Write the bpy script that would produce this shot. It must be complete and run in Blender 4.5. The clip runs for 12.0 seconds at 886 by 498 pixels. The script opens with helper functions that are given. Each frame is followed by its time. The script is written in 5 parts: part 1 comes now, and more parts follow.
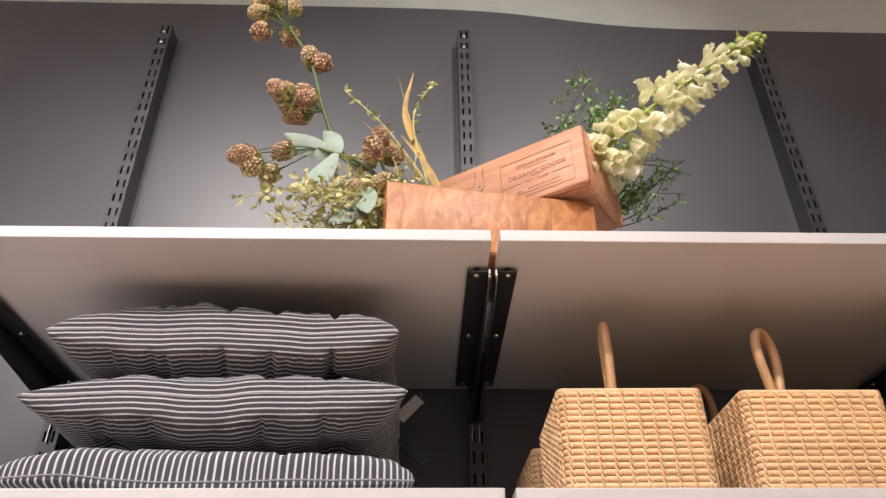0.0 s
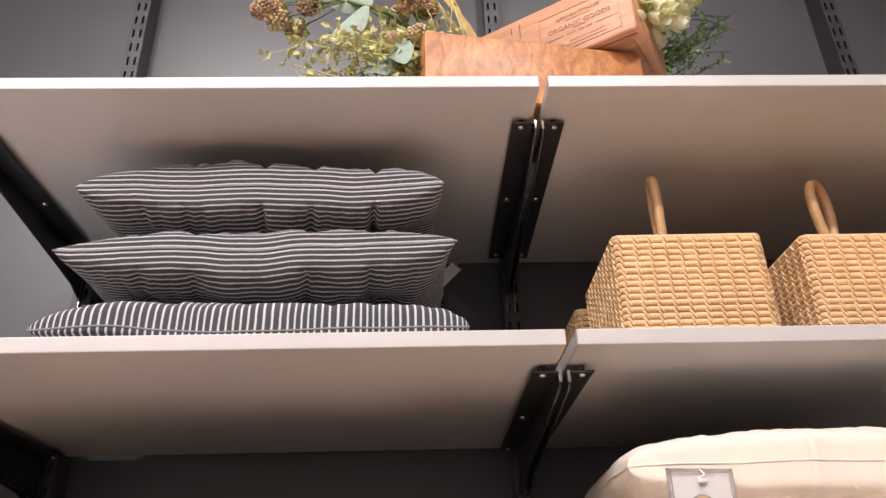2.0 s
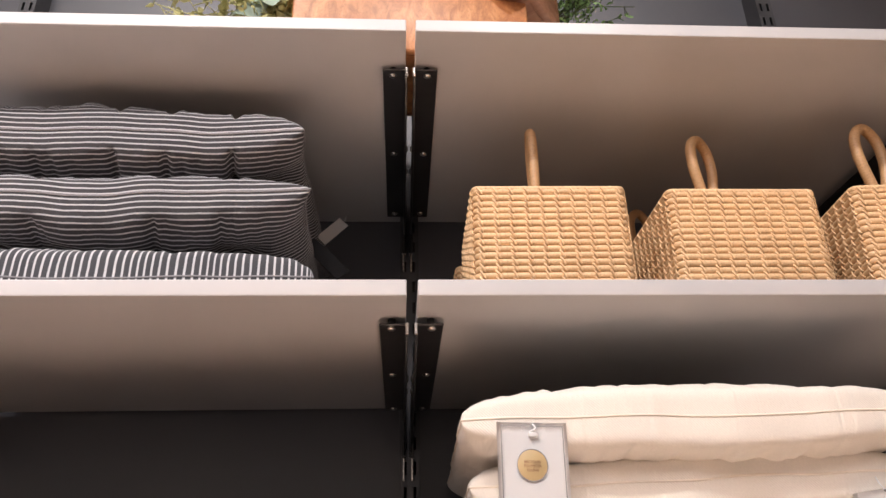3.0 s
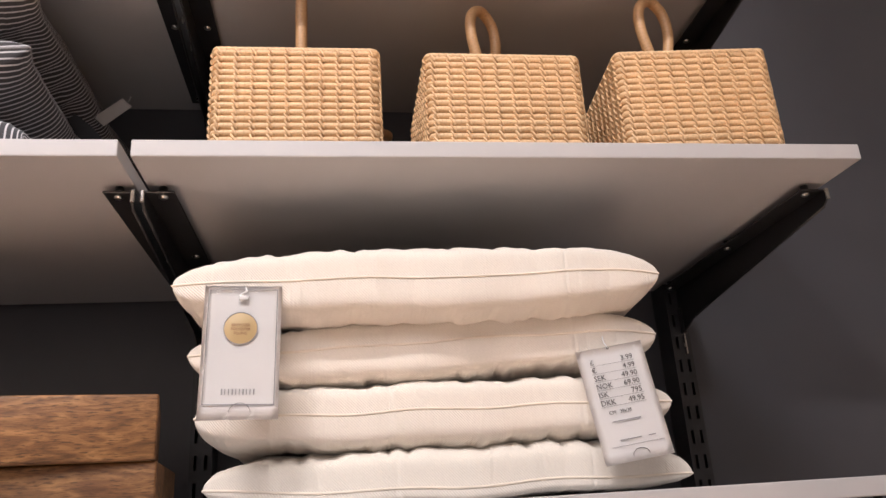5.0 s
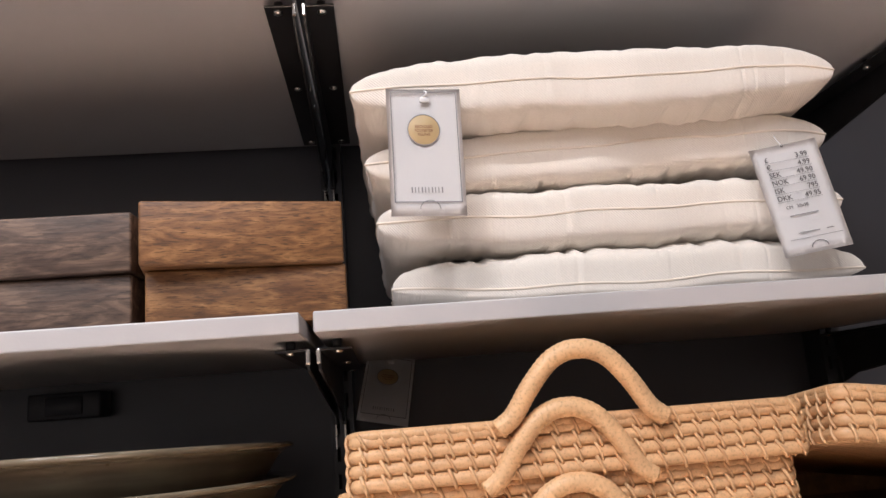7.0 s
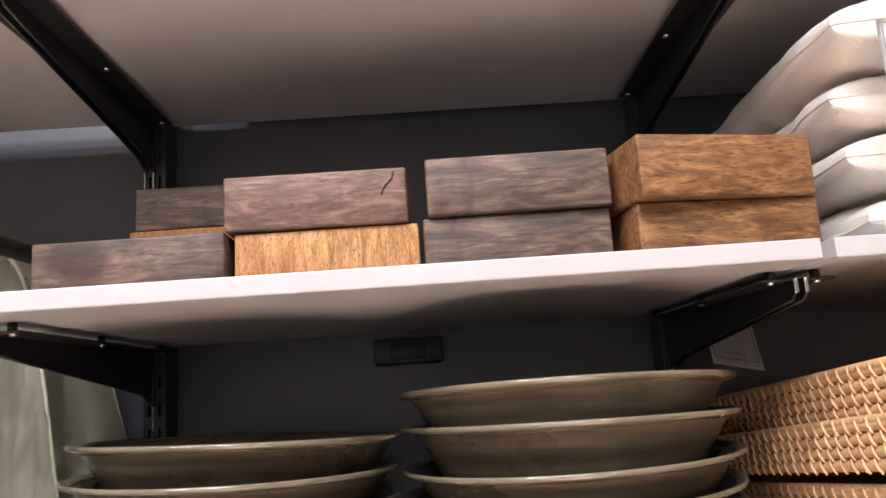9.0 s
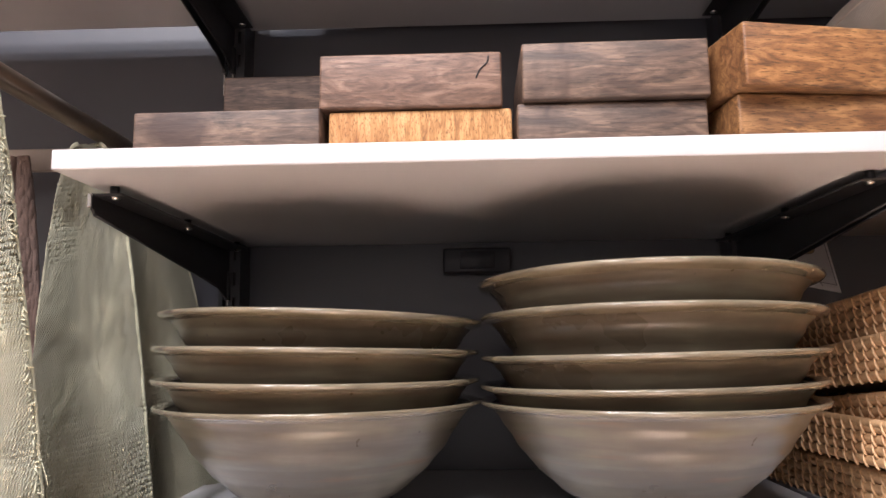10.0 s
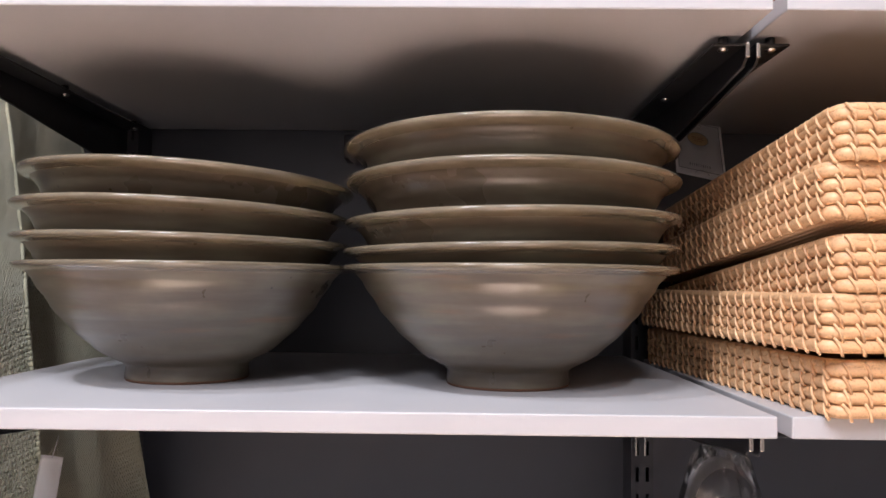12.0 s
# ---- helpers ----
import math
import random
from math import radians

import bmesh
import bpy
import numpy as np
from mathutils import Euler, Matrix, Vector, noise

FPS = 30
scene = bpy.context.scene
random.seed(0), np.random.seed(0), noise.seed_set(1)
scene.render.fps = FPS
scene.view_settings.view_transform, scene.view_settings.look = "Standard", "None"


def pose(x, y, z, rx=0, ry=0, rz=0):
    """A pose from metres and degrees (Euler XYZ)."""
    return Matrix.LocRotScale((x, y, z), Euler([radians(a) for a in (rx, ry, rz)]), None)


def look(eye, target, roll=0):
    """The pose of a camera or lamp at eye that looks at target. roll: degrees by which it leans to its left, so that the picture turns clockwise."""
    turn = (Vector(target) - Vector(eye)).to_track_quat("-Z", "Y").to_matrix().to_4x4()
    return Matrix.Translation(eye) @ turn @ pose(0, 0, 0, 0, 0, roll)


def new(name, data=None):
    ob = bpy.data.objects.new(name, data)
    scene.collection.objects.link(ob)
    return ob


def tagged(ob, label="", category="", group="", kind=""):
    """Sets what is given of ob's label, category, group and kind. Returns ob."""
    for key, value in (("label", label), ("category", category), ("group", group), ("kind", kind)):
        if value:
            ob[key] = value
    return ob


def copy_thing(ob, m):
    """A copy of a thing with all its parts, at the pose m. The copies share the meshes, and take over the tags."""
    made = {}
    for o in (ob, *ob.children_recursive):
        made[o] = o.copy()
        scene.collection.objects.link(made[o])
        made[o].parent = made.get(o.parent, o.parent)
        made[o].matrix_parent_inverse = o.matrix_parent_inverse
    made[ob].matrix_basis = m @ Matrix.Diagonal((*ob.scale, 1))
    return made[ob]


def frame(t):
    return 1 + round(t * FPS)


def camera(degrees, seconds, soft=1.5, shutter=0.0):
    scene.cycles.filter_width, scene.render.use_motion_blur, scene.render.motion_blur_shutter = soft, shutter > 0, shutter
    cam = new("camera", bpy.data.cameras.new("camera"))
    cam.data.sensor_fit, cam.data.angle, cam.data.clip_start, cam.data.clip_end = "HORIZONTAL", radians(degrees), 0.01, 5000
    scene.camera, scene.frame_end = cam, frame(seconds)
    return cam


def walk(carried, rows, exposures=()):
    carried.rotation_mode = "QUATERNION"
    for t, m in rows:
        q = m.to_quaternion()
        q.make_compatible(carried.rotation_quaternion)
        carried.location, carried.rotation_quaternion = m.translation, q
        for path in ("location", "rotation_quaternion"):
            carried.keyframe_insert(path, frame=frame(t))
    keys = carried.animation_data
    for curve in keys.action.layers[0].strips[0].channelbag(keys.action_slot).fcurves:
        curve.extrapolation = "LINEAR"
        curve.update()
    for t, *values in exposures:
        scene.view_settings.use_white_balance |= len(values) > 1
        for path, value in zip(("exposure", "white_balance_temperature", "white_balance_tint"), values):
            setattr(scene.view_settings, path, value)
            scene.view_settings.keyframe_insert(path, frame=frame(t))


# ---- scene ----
cam = camera(61.2, 12.0)
PATH = [
    (0, (-0.085, -0.71, 1.843), (-0.028, 0.966, 2.933), -0.6),
    (0.5, (-0.106, -0.694, 1.841), (-0.042, 0.992, 2.914), -1.7),
    (1, (-0.115, -0.668, 1.829), (-0.046, 1.027, 2.889), -1.9),
    (1.5, (-0.14, -0.655, 1.813), (-0.07, 1.069, 2.824), -1.8),
    (2, (-0.138, -0.64, 1.796), (-0.073, 1.142, 2.701), -1.6),
    (2.5, (-0.09, -0.627, 1.79), (-0.028, 1.176, 2.652), -1.2),
    (3, (-0.011, -0.61, 1.784), (0.104, 1.201, 2.625), -1.4),
    (3.5, (0.073, -0.587, 1.782), (0.289, 1.247, 2.55), -2.6),
    (3.7, (0.096, -0.582, 1.78), (0.322, 1.26, 2.527), -2.8),
    (5.3, (0.171, -0.57, 1.718), (0.469, 1.309, 2.335), -3.9),
    (5.5, (0.157, -0.563, 1.706), (0.452, 1.328, 2.285), -4.2),
    (6, (0.132, -0.561, 1.691), (0.401, 1.357, 2.189), -4.8),
    (6.5, (0.11, -0.552, 1.677), (0.325, 1.39, 2.104), -4.5),
    (7, (0.05, -0.546, 1.67), (0.24, 1.405, 2.069), -4.5),
    (7.5, (-0.05, -0.54, 1.674), (0.115, 1.416, 2.055), -4.5),
    (7.7, (-0.089, -0.538, 1.673), (0.047, 1.423, 2.042), -4.4),
    (9.3, (-0.318, -0.54, 1.639), (-0.309, 1.428, 1.995), -3.1),
    (9.5, (-0.327, -0.539, 1.627), (-0.343, 1.431, 1.967), -2.2),
    (10, (-0.341, -0.534, 1.591), (-0.404, 1.448, 1.852), -0.8),
    (10.5, (-0.337, -0.549, 1.574), (-0.419, 1.437, 1.797), -0.4),
    (11, (-0.322, -0.554, 1.553), (-0.425, 1.434, 1.753), -0.2),
    (11.5, (-0.289, -0.539, 1.532), (-0.365, 1.454, 1.678), 0.4),
    (12, (-0.234, -0.529, 1.528), (-0.255, 1.468, 1.621), 0.6),
]
walk(cam, [(t, look(eye, target, roll)) for t, eye, target, roll in PATH], exposures=[(0.0, -0.46, 6600, 9), (2.5, -0.44, 6500, 9), (3.5, -0.54, 6500, 9), (5.5, -0.58, 6250, 8), (7.5, -0.66, 5950, 6), (9.5, 0.22, 6000, 8), (10.0, 0.26, 6050, 8), (10.5, 0.14, 6000, 8), (12.0, -0.10, 5750, 8)])

# ---- world and light ----
world = bpy.data.worlds.new("shop")
world.use_nodes = True
world.node_tree.nodes["Background"].inputs[0].default_value = (0.9, 0.95, 1.0, 1)
world.node_tree.nodes["Background"].inputs[1].default_value = 0.02
scene.world = world


def spot(x, y, z, tx, ty, tz, watts, degrees, colour=(1.0, 0.93, 0.84), radius=0.05):
    data = bpy.data.lights.new("track_spot", "SPOT")
    data.energy, data.color, data.spot_size, data.spot_blend, data.shadow_soft_size = watts, colour, radians(degrees), 0.8, radius
    ob = new("track_spot_light", data)
    ob.matrix_world = look((x, y, z), (tx, ty, tz))
    return ob


def panel(x, y, z, sx, sy, watts, colour=(1.0, 0.95, 0.88)):
    data = bpy.data.lights.new("fill_panel", "AREA")
    data.energy, data.color, data.shape, data.size, data.size_y = watts, colour, "RECTANGLE", sx, sy
    ob = new("ceiling_panel_light", data)
    ob.location = (x, y, z)
    return ob


for k in range(4):
    spot(-1.02 + 0.18 * k, -1.46, 3.85, -0.57 + 0.18 * k, 0.15, 2.04, 57, 62, (1.0, 0.91, 0.88), 0.03)
spot(0.50, -1.50, 3.85, 0.05, 0.30, 2.58, 150, 50, (1.0, 0.91, 0.88), 0.04)
spot(-1.35, -1.02, 3.85, -0.85, 0.18, 1.35, 125, 50, (1.0, 0.93, 0.96), 0.04)
# Unseen spot, added so its pool on the floor lights the shelf undersides.
spot(-0.20, -1.38, 3.85, -0.20, -1.38, 0.0, 7400, 27, (1.0, 0.915, 0.90), 0.04)
# Unseen soft panels, added as fill for the room and its bounce.
panel(-2.0, -2.6, 3.88, 0.6, 1.2, 84, (1.0, 0.91, 0.92))
panel(-0.3, -2.7, 3.88, 0.6, 1.2, 68, (1.0, 0.91, 0.92))


# ---- materials ----
def shader(name, rough=0.5, metal=0.0):
    mat = bpy.data.materials.new(name)
    mat.use_nodes = True
    nt = mat.node_tree
    bsdf = nt.nodes["Principled BSDF"]
    bsdf.inputs["Roughness"].default_value, bsdf.inputs["Metallic"].default_value = rough, metal
    return mat, nt, bsdf


def coords(nt, scale=(1, 1, 1), kind="Object", turn=(0, 0, 0)):
    tc, mp = nt.nodes.new("ShaderNodeTexCoord"), nt.nodes.new("ShaderNodeMapping")
    mp.inputs["Scale"].default_value = scale
    mp.inputs["Rotation"].default_value = turn
    nt.links.new(tc.outputs[kind], mp.inputs[0])
    return mp.outputs[0]


def noise_node(nt, vec, scale, detail=4.0, rough=0.55, distort=0.0):
    n = nt.nodes.new("ShaderNodeTexNoise")
    n.inputs["Scale"].default_value, n.inputs["Detail"].default_value = scale, detail
    n.inputs["Roughness"].default_value, n.inputs["Distortion"].default_value = rough, distort
    nt.links.new(vec, n.inputs["Vector"])
    return n.outputs[0]


def ramp(nt, fac, stops):
    r = nt.nodes.new("ShaderNodeValToRGB")
    r.color_ramp.elements[0].position, r.color_ramp.elements[0].color = stops[0][0], (*stops[0][1], 1)
    r.color_ramp.elements[1].position, r.color_ramp.elements[1].color = stops[-1][0], (*stops[-1][1], 1)
    for p, c in stops[1:-1]:
        r.color_ramp.elements.new(p).color = (*c, 1)
    nt.links.new(fac, r.inputs[0])
    return r.outputs[0]


def mixed(nt, a, b, fac, mode="MIX"):
    m = nt.nodes.new("ShaderNodeMix")
    m.data_type, m.blend_type = "RGBA", mode
    for sock, v in ((m.inputs[0], fac), (m.inputs[6], a), (m.inputs[7], b)):
        if isinstance(v, (int, float)):
            sock.default_value = v
        elif isinstance(v, tuple):
            sock.default_value = (*v, 1)
        else:
            nt.links.new(v, sock)
    return m.outputs[2]


def maths(nt, op, a, b=0.0):
    m = nt.nodes.new("ShaderNodeMath")
    m.operation = op
    for sock, v in ((m.inputs[0], a), (m.inputs[1], b)):
        if isinstance(v, (int, float)):
            sock.default_value = v
        else:
            nt.links.new(v, sock)
    return m.outputs[0]


def bump(nt, bsdf, height, strength=0.3, dist=0.002):
    b = nt.nodes.new("ShaderNodeBump")
    b.inputs["Strength"].default_value, b.inputs["Distance"].default_value = strength, dist
    nt.links.new(height, b.inputs["Height"])
    nt.links.new(b.outputs[0], bsdf.inputs["Normal"])


def random_value(nt):
    return nt.nodes.new("ShaderNodeObjectInfo").outputs["Random"]


def plain(name, colour, rough=0.5, metal=0.0, vary=0.12, scale=14.0, fine=180.0, relief=0.12, dist=0.0008):
    """A painted, pressed or moulded surface: soft blotches, a fine grain and slight relief."""
    mat, nt, bsdf = shader(name, rough, metal)
    v = coords(nt)
    big, small = noise_node(nt, v, scale), noise_node(nt, v, fine, 2.0)
    low, high = tuple(c * (1 - vary) for c in colour), tuple(min(1, c * (1 + vary)) for c in colour)
    col = ramp(nt, big, [(0.3, low), (0.7, high)])
    nt.links.new(col, bsdf.inputs["Base Color"])
    r = maths(nt, "ADD", maths(nt, "MULTIPLY", big, 0.16), rough - 0.08)
    nt.links.new(r, bsdf.inputs["Roughness"])
    bump(nt, bsdf, small, relief, dist)
    return mat


def wood(name, dark, mid, light, stretch=(3, 30, 30), scale=5.0, rough=0.5, speck=0.5, wave=0.6, blotch=0.55):
    mat, nt, bsdf = shader(name, rough)
    rnd = random_value(nt)
    tc = nt.nodes.new("ShaderNodeTexCoord")
    shift = nt.nodes.new("ShaderNodeVectorMath")
    shift.operation = "ADD"
    comb = nt.nodes.new("ShaderNodeCombineXYZ")
    nt.links.new(maths(nt, "MULTIPLY", rnd, 7.0), comb.inputs[0])
    nt.links.new(maths(nt, "MULTIPLY", rnd, 3.0), comb.inputs[2])
    nt.links.new(tc.outputs["Object"], shift.inputs[0])
    nt.links.new(comb.outputs[0], shift.inputs[1])
    mp = nt.nodes.new("ShaderNodeMapping")
    mp.inputs["Scale"].default_value = stretch
    nt.links.new(shift.outputs[0], mp.inputs[0])
    mp2 = nt.nodes.new("ShaderNodeMapping")
    mp2.inputs["Scale"].default_value = (stretch[0] * 5, stretch[1] * 9, stretch[2] * 9)
    nt.links.new(shift.outputs[0], mp2.inputs[0])
    grain = noise_node(nt, mp.outputs[0], scale, 7.0, 0.6, wave)
    pores = noise_node(nt, mp2.outputs[0], scale, 3.0, 0.6)
    blot = noise_node(nt, shift.outputs[0], 16.0, 2.0)
    col = ramp(nt, grain, [(0.33, dark), (0.5, mid), (0.67, light)])
    col = mixed(nt, col, tuple(c * 0.45 for c in dark), maths(nt, "MULTIPLY", ramp(nt, pores, [(0.52, (0, 0, 0)), (0.66, (1, 1, 1))]), speck))
    broad = noise_node(nt, shift.outputs[0], 11.0, 3.0, 0.6, 0.8)
    col = mixed(nt, col, tuple(c * 1.35 for c in mid), maths(nt, "MULTIPLY", blot, 0.35))
    col = mixed(nt, col, (dark[0] * 1.2, dark[1] * 0.95, dark[2] * 0.9), maths(nt, "MULTIPLY", ramp(nt, broad, [(0.5, (0, 0, 0)), (0.68, (1, 1, 1))]), blotch))
    nt.links.new(col, bsdf.inputs["Base Color"])
    bump(nt, bsdf, maths(nt, "ADD", grain, maths(nt, "MULTIPLY", pores, 0.7)), 0.35, 0.0008)
    return mat


def wrinkles(nt, vec):
    """Pulled folds that run across the seam."""
    mp = nt.nodes.new("ShaderNodeMapping")
    mp.inputs["Scale"].default_value = (62.0, 9.0, 1.0)
    nt.links.new(vec, mp.inputs[0])
    return ramp(nt, noise_node(nt, mp.outputs[0], 1.0, 2.5, 0.5, 0.9), [(0.30, (0, 0, 0)), (0.62, (1, 1, 1))])


def striped(name, ground, line, pitch, share, axis):
    """Woven ticking cloth with stripes laid along one thread direction of its cloth map."""
    mat, nt, bsdf = shader(name, 0.9)
    uv = nt.nodes.new("ShaderNodeUVMap")
    uv.uv_map = "cloth"
    sep = nt.nodes.new("ShaderNodeSeparateXYZ")
    nt.links.new(uv.outputs[0], sep.inputs[0])
    wob = noise_node(nt, uv.outputs[0], 60.0, 2.0)
    c = maths(nt, "ADD", sep.outputs[axis], maths(nt, "MULTIPLY", wob, 0.0012))
    saw = maths(nt, "FRACT", maths(nt, "MULTIPLY", c, 1.0 / pitch))
    tri = maths(nt, "ABSOLUTE", maths(nt, "SUBTRACT", saw, 0.5))
    on = ramp(nt, tri, [(share / 2 - 0.025, (1, 1, 1)), (share / 2 + 0.025, (0, 0, 0))])
    weave = noise_node(nt, uv.outputs[0], 900.0, 2.0)
    col = mixed(nt, ground, line, on)
    col = mixed(nt, col, (0.0, 0.0, 0.0), maths(nt, "MULTIPLY", weave, 0.30))
    nt.links.new(col, bsdf.inputs["Base Color"])
    bsdf.inputs["Sheen Weight"].default_value = 0.10
    bump(nt, bsdf, maths(nt, "ADD", maths(nt, "ADD", weave, maths(nt, "MULTIPLY", on, 0.4)), maths(nt, "MULTIPLY", wrinkles(nt, uv.outputs[0]), 2.2)), 0.5, 0.0011)
    return mat


def cloth_mat(name, colour, rough=0.9, weave=700.0, strength=0.4, twill=0.0, vary=0.1, waffle=0.0):
    mat, nt, bsdf = shader(name, rough)
    uv = nt.nodes.new("ShaderNodeUVMap")
    uv.uv_map = "cloth"
    fine = noise_node(nt, uv.outputs[0], weave, 3.0)
    big = noise_node(nt, uv.outputs[0], 9.0, 4.0)
    h = fine
    if twill:
        sep = nt.nodes.new("ShaderNodeSeparateXYZ")
        nt.links.new(uv.outputs[0], sep.inputs[0])
        d = maths(nt, "MULTIPLY", maths(nt, "ADD", sep.outputs[0], sep.outputs[1]), twill)
        h = maths(nt, "ADD", maths(nt, "ADD", maths(nt, "MULTIPLY", fine, 0.5), maths(nt, "MULTIPLY", maths(nt, "SINE", d), 0.35)), maths(nt, "MULTIPLY", wrinkles(nt, uv.outputs[0]), 3.2))
    if waffle:
        sep = nt.nodes.new("ShaderNodeSeparateXYZ")
        nt.links.new(uv.outputs[0], sep.inputs[0])
        wob = maths(nt, "MULTIPLY", noise_node(nt, uv.outputs[0], 60.0, 2.0), 3.0)
        cell = maths(nt, "MULTIPLY", maths(nt, "SINE", maths(nt, "ADD", maths(nt, "MULTIPLY", sep.outputs[0], waffle), wob)), maths(nt, "SINE", maths(nt, "ADD", maths(nt, "MULTIPLY", sep.outputs[1], waffle * 1.3), wob)))
        patch = ramp(nt, noise_node(nt, uv.outputs[0], 7.0, 2.0), [(0.35, (0.25, 0.25, 0.25)), (0.6, (1, 1, 1))])
        h = maths(nt, "ADD", maths(nt, "MULTIPLY", fine, 0.6), maths(nt, "MULTIPLY", cell, patch))
    col = ramp(nt, big, [(0.3, tuple(c * (1 - vary) for c in colour)), (0.7, tuple(min(1, c * (1 + vary)) for c in colour))])
    col = mixed(nt, col, tuple(c * 0.72 for c in colour), maths(nt, "MULTIPLY", fine, 0.5))
    nt.links.new(col, bsdf.inputs["Base Color"])
    bsdf.inputs["Sheen Weight"].default_value = 0.2
    bump(nt, bsdf, h, strength, 0.0040 if waffle else 0.0011)
    return mat


def thin_petal(mat, colour):
    """Lets light through a thin petal."""
    nt = mat.node_tree
    out = [n for n in nt.nodes if n.type == "OUTPUT_MATERIAL"][0]
    front = out.inputs[0].links[0].from_socket
    glow = nt.nodes.new("ShaderNodeBsdfTranslucent")
    glow.inputs[0].default_value = (*colour, 1)
    mix = nt.nodes.new("ShaderNodeMixShader")
    mix.inputs[0].default_value = 0.40
    nt.links.new(front, mix.inputs[1])
    nt.links.new(glow.outputs[0], mix.inputs[2])
    nt.links.new(mix.outputs[0], out.inputs[0])
    return mat


def rattan(name, dark, light):
    mat, nt, bsdf = shader(name, 0.42)
    geo = nt.nodes.new("ShaderNodeNewGeometry")
    v = coords(nt)
    n1, n2 = noise_node(nt, v, 45.0, 3.0), noise_node(nt, v, 500.0, 2.0)
    rnd = maths(nt, "ADD", maths(nt, "MULTIPLY", geo.outputs["Random Per Island"], 0.55), maths(nt, "MULTIPLY", n1, 0.5))
    col = ramp(nt, rnd, [(0.15, dark), (0.75, light)])
    col = mixed(nt, col, tuple(c * 0.55 for c in dark), maths(nt, "MULTIPLY", ramp(nt, n2, [(0.5, (0, 0, 0)), (0.75, (1, 1, 1))]), 0.5))
    nt.links.new(col, bsdf.inputs["Base Color"])
    bump(nt, bsdf, n2, 0.3, 0.0006)
    return mat


def glaze(name):
    """Olive stoneware glaze: throwing rings, rusty bands, dark pin-holes."""
    mat, nt, bsdf = shader(name, 0.22)
    rnd = random_value(nt)
    tc = nt.nodes.new("ShaderNodeTexCoord")
    sep = nt.nodes.new("ShaderNodeSeparateXYZ")
    nt.links.new(tc.outputs["Object"], sep.inputs[0])
    v = coords(nt, (4, 4, 36))
    band = noise_node(nt, v, 1.6, 4.0)
    blot = noise_node(nt, tc.outputs["Object"], 18.0, 3.0)
    col = ramp(nt, maths(nt, "ADD", maths(nt, "MULTIPLY", band, 0.7), maths(nt, "MULTIPLY", blot, 0.3)),
               [(0.3, (0.062, 0.043, 0.026)), (0.5, (0.106, 0.085, 0.057)), (0.72, (0.185, 0.168, 0.112))])
    rust = noise_node(nt, coords(nt, (4, 4, 45)), 2.3, 3.0)
    col = mixed(nt, col, (0.23, 0.10, 0.035), maths(nt, "MULTIPLY", ramp(nt, rust, [(0.60, (0, 0, 0)), (0.76, (1, 1, 1))]), 0.45))
    pin = nt.nodes.new("ShaderNodeTexVoronoi")
    pin.inputs["Scale"].default_value = 55.0
    nt.links.new(tc.outputs["Object"], pin.inputs["Vector"])
    dots = ramp(nt, pin.outputs["Distance"], [(0.03, (1, 1, 1)), (0.07, (0, 0, 0))])
    keep = ramp(nt, noise_node(nt, tc.outputs["Object"], 30.0, 1.0), [(0.6, (0, 0, 0)), (0.64, (1, 1, 1))])
    col = mixed(nt, col, (0.03, 0.025, 0.02), maths(nt, "MULTIPLY", dots, keep))
    nt.links.new(col, bsdf.inputs["Base Color"])
    ring = maths(nt, "SINE", maths(nt, "ADD", maths(nt, "MULTIPLY", sep.outputs[2], 420.0), maths(nt, "MULTIPLY", blot, 3.0)))
    nt.links.new(maths(nt, "ADD", maths(nt, "MULTIPLY", blot, 0.20), 0.20), bsdf.inputs["Roughness"])
    bump(nt, bsdf, maths(nt, "ADD", maths(nt, "MULTIPLY", ring, 0.3), blot), 0.25, 0.0012)
    bsdf.inputs["Coat Weight"].default_value = 0.6
    bsdf.inputs["Coat Roughness"].default_value = 0.22
    return mat


M_WALL = plain("dark_grey_wall_paint", (0.069, 0.0715, 0.084), 0.36, vary=0.05, scale=3.0, fine=260.0, relief=0.1)
M_WALL_TOP = plain("pale_green_grey_wall_light", (0.42, 0.47, 0.44), 0.6, vary=0.05)
M_PLASTER = plain("white_plaster", (0.72, 0.70, 0.67), 0.7, vary=0.06)
M_FLOOR = wood("oak_floor", (0.46, 0.33, 0.24), (0.58, 0.43, 0.32), (0.66, 0.51, 0.39), (2, 12, 12), 4.0, 0.45, 0.2, 0.6, 0.2)
M_SHELF = plain("white_laminate", (0.50, 0.495, 0.505), 0.38, vary=0.035, scale=8.0, fine=320.0, relief=0.06)
M_BLACK = plain("black_powder_coat", (0.018, 0.018, 0.02), 0.34, vary=0.25, scale=40.0, fine=600.0, relief=0.15, dist=0.0004)
M_STEEL = plain("bare_steel", (0.62, 0.6, 0.57), 0.28, 1.0, vary=0.15, fine=500.0)
M_UPRIGHT = plain("dark_grey_steel", (0.055, 0.056, 0.062), 0.34, 0.35, vary=0.2, scale=30.0, fine=500.0)
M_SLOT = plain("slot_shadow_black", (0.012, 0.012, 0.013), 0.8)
M_TIE = plain("black_cotton_tape", (0.016, 0.016, 0.018), 0.9, fine=700.0)
M_SOCKET = plain("dark_socket_plastic", (0.036, 0.036, 0.042), 0.45)
M_TICK = striped("ticking_grey_horizontal", (0.044, 0.043, 0.048), (0.56, 0.56, 0.59), 0.0062, 0.26, 1)
M_TICK_B = striped("ticking_grey_upright", (0.052, 0.054, 0.062), (0.62, 0.62, 0.65), 0.0068, 0.29, 0)
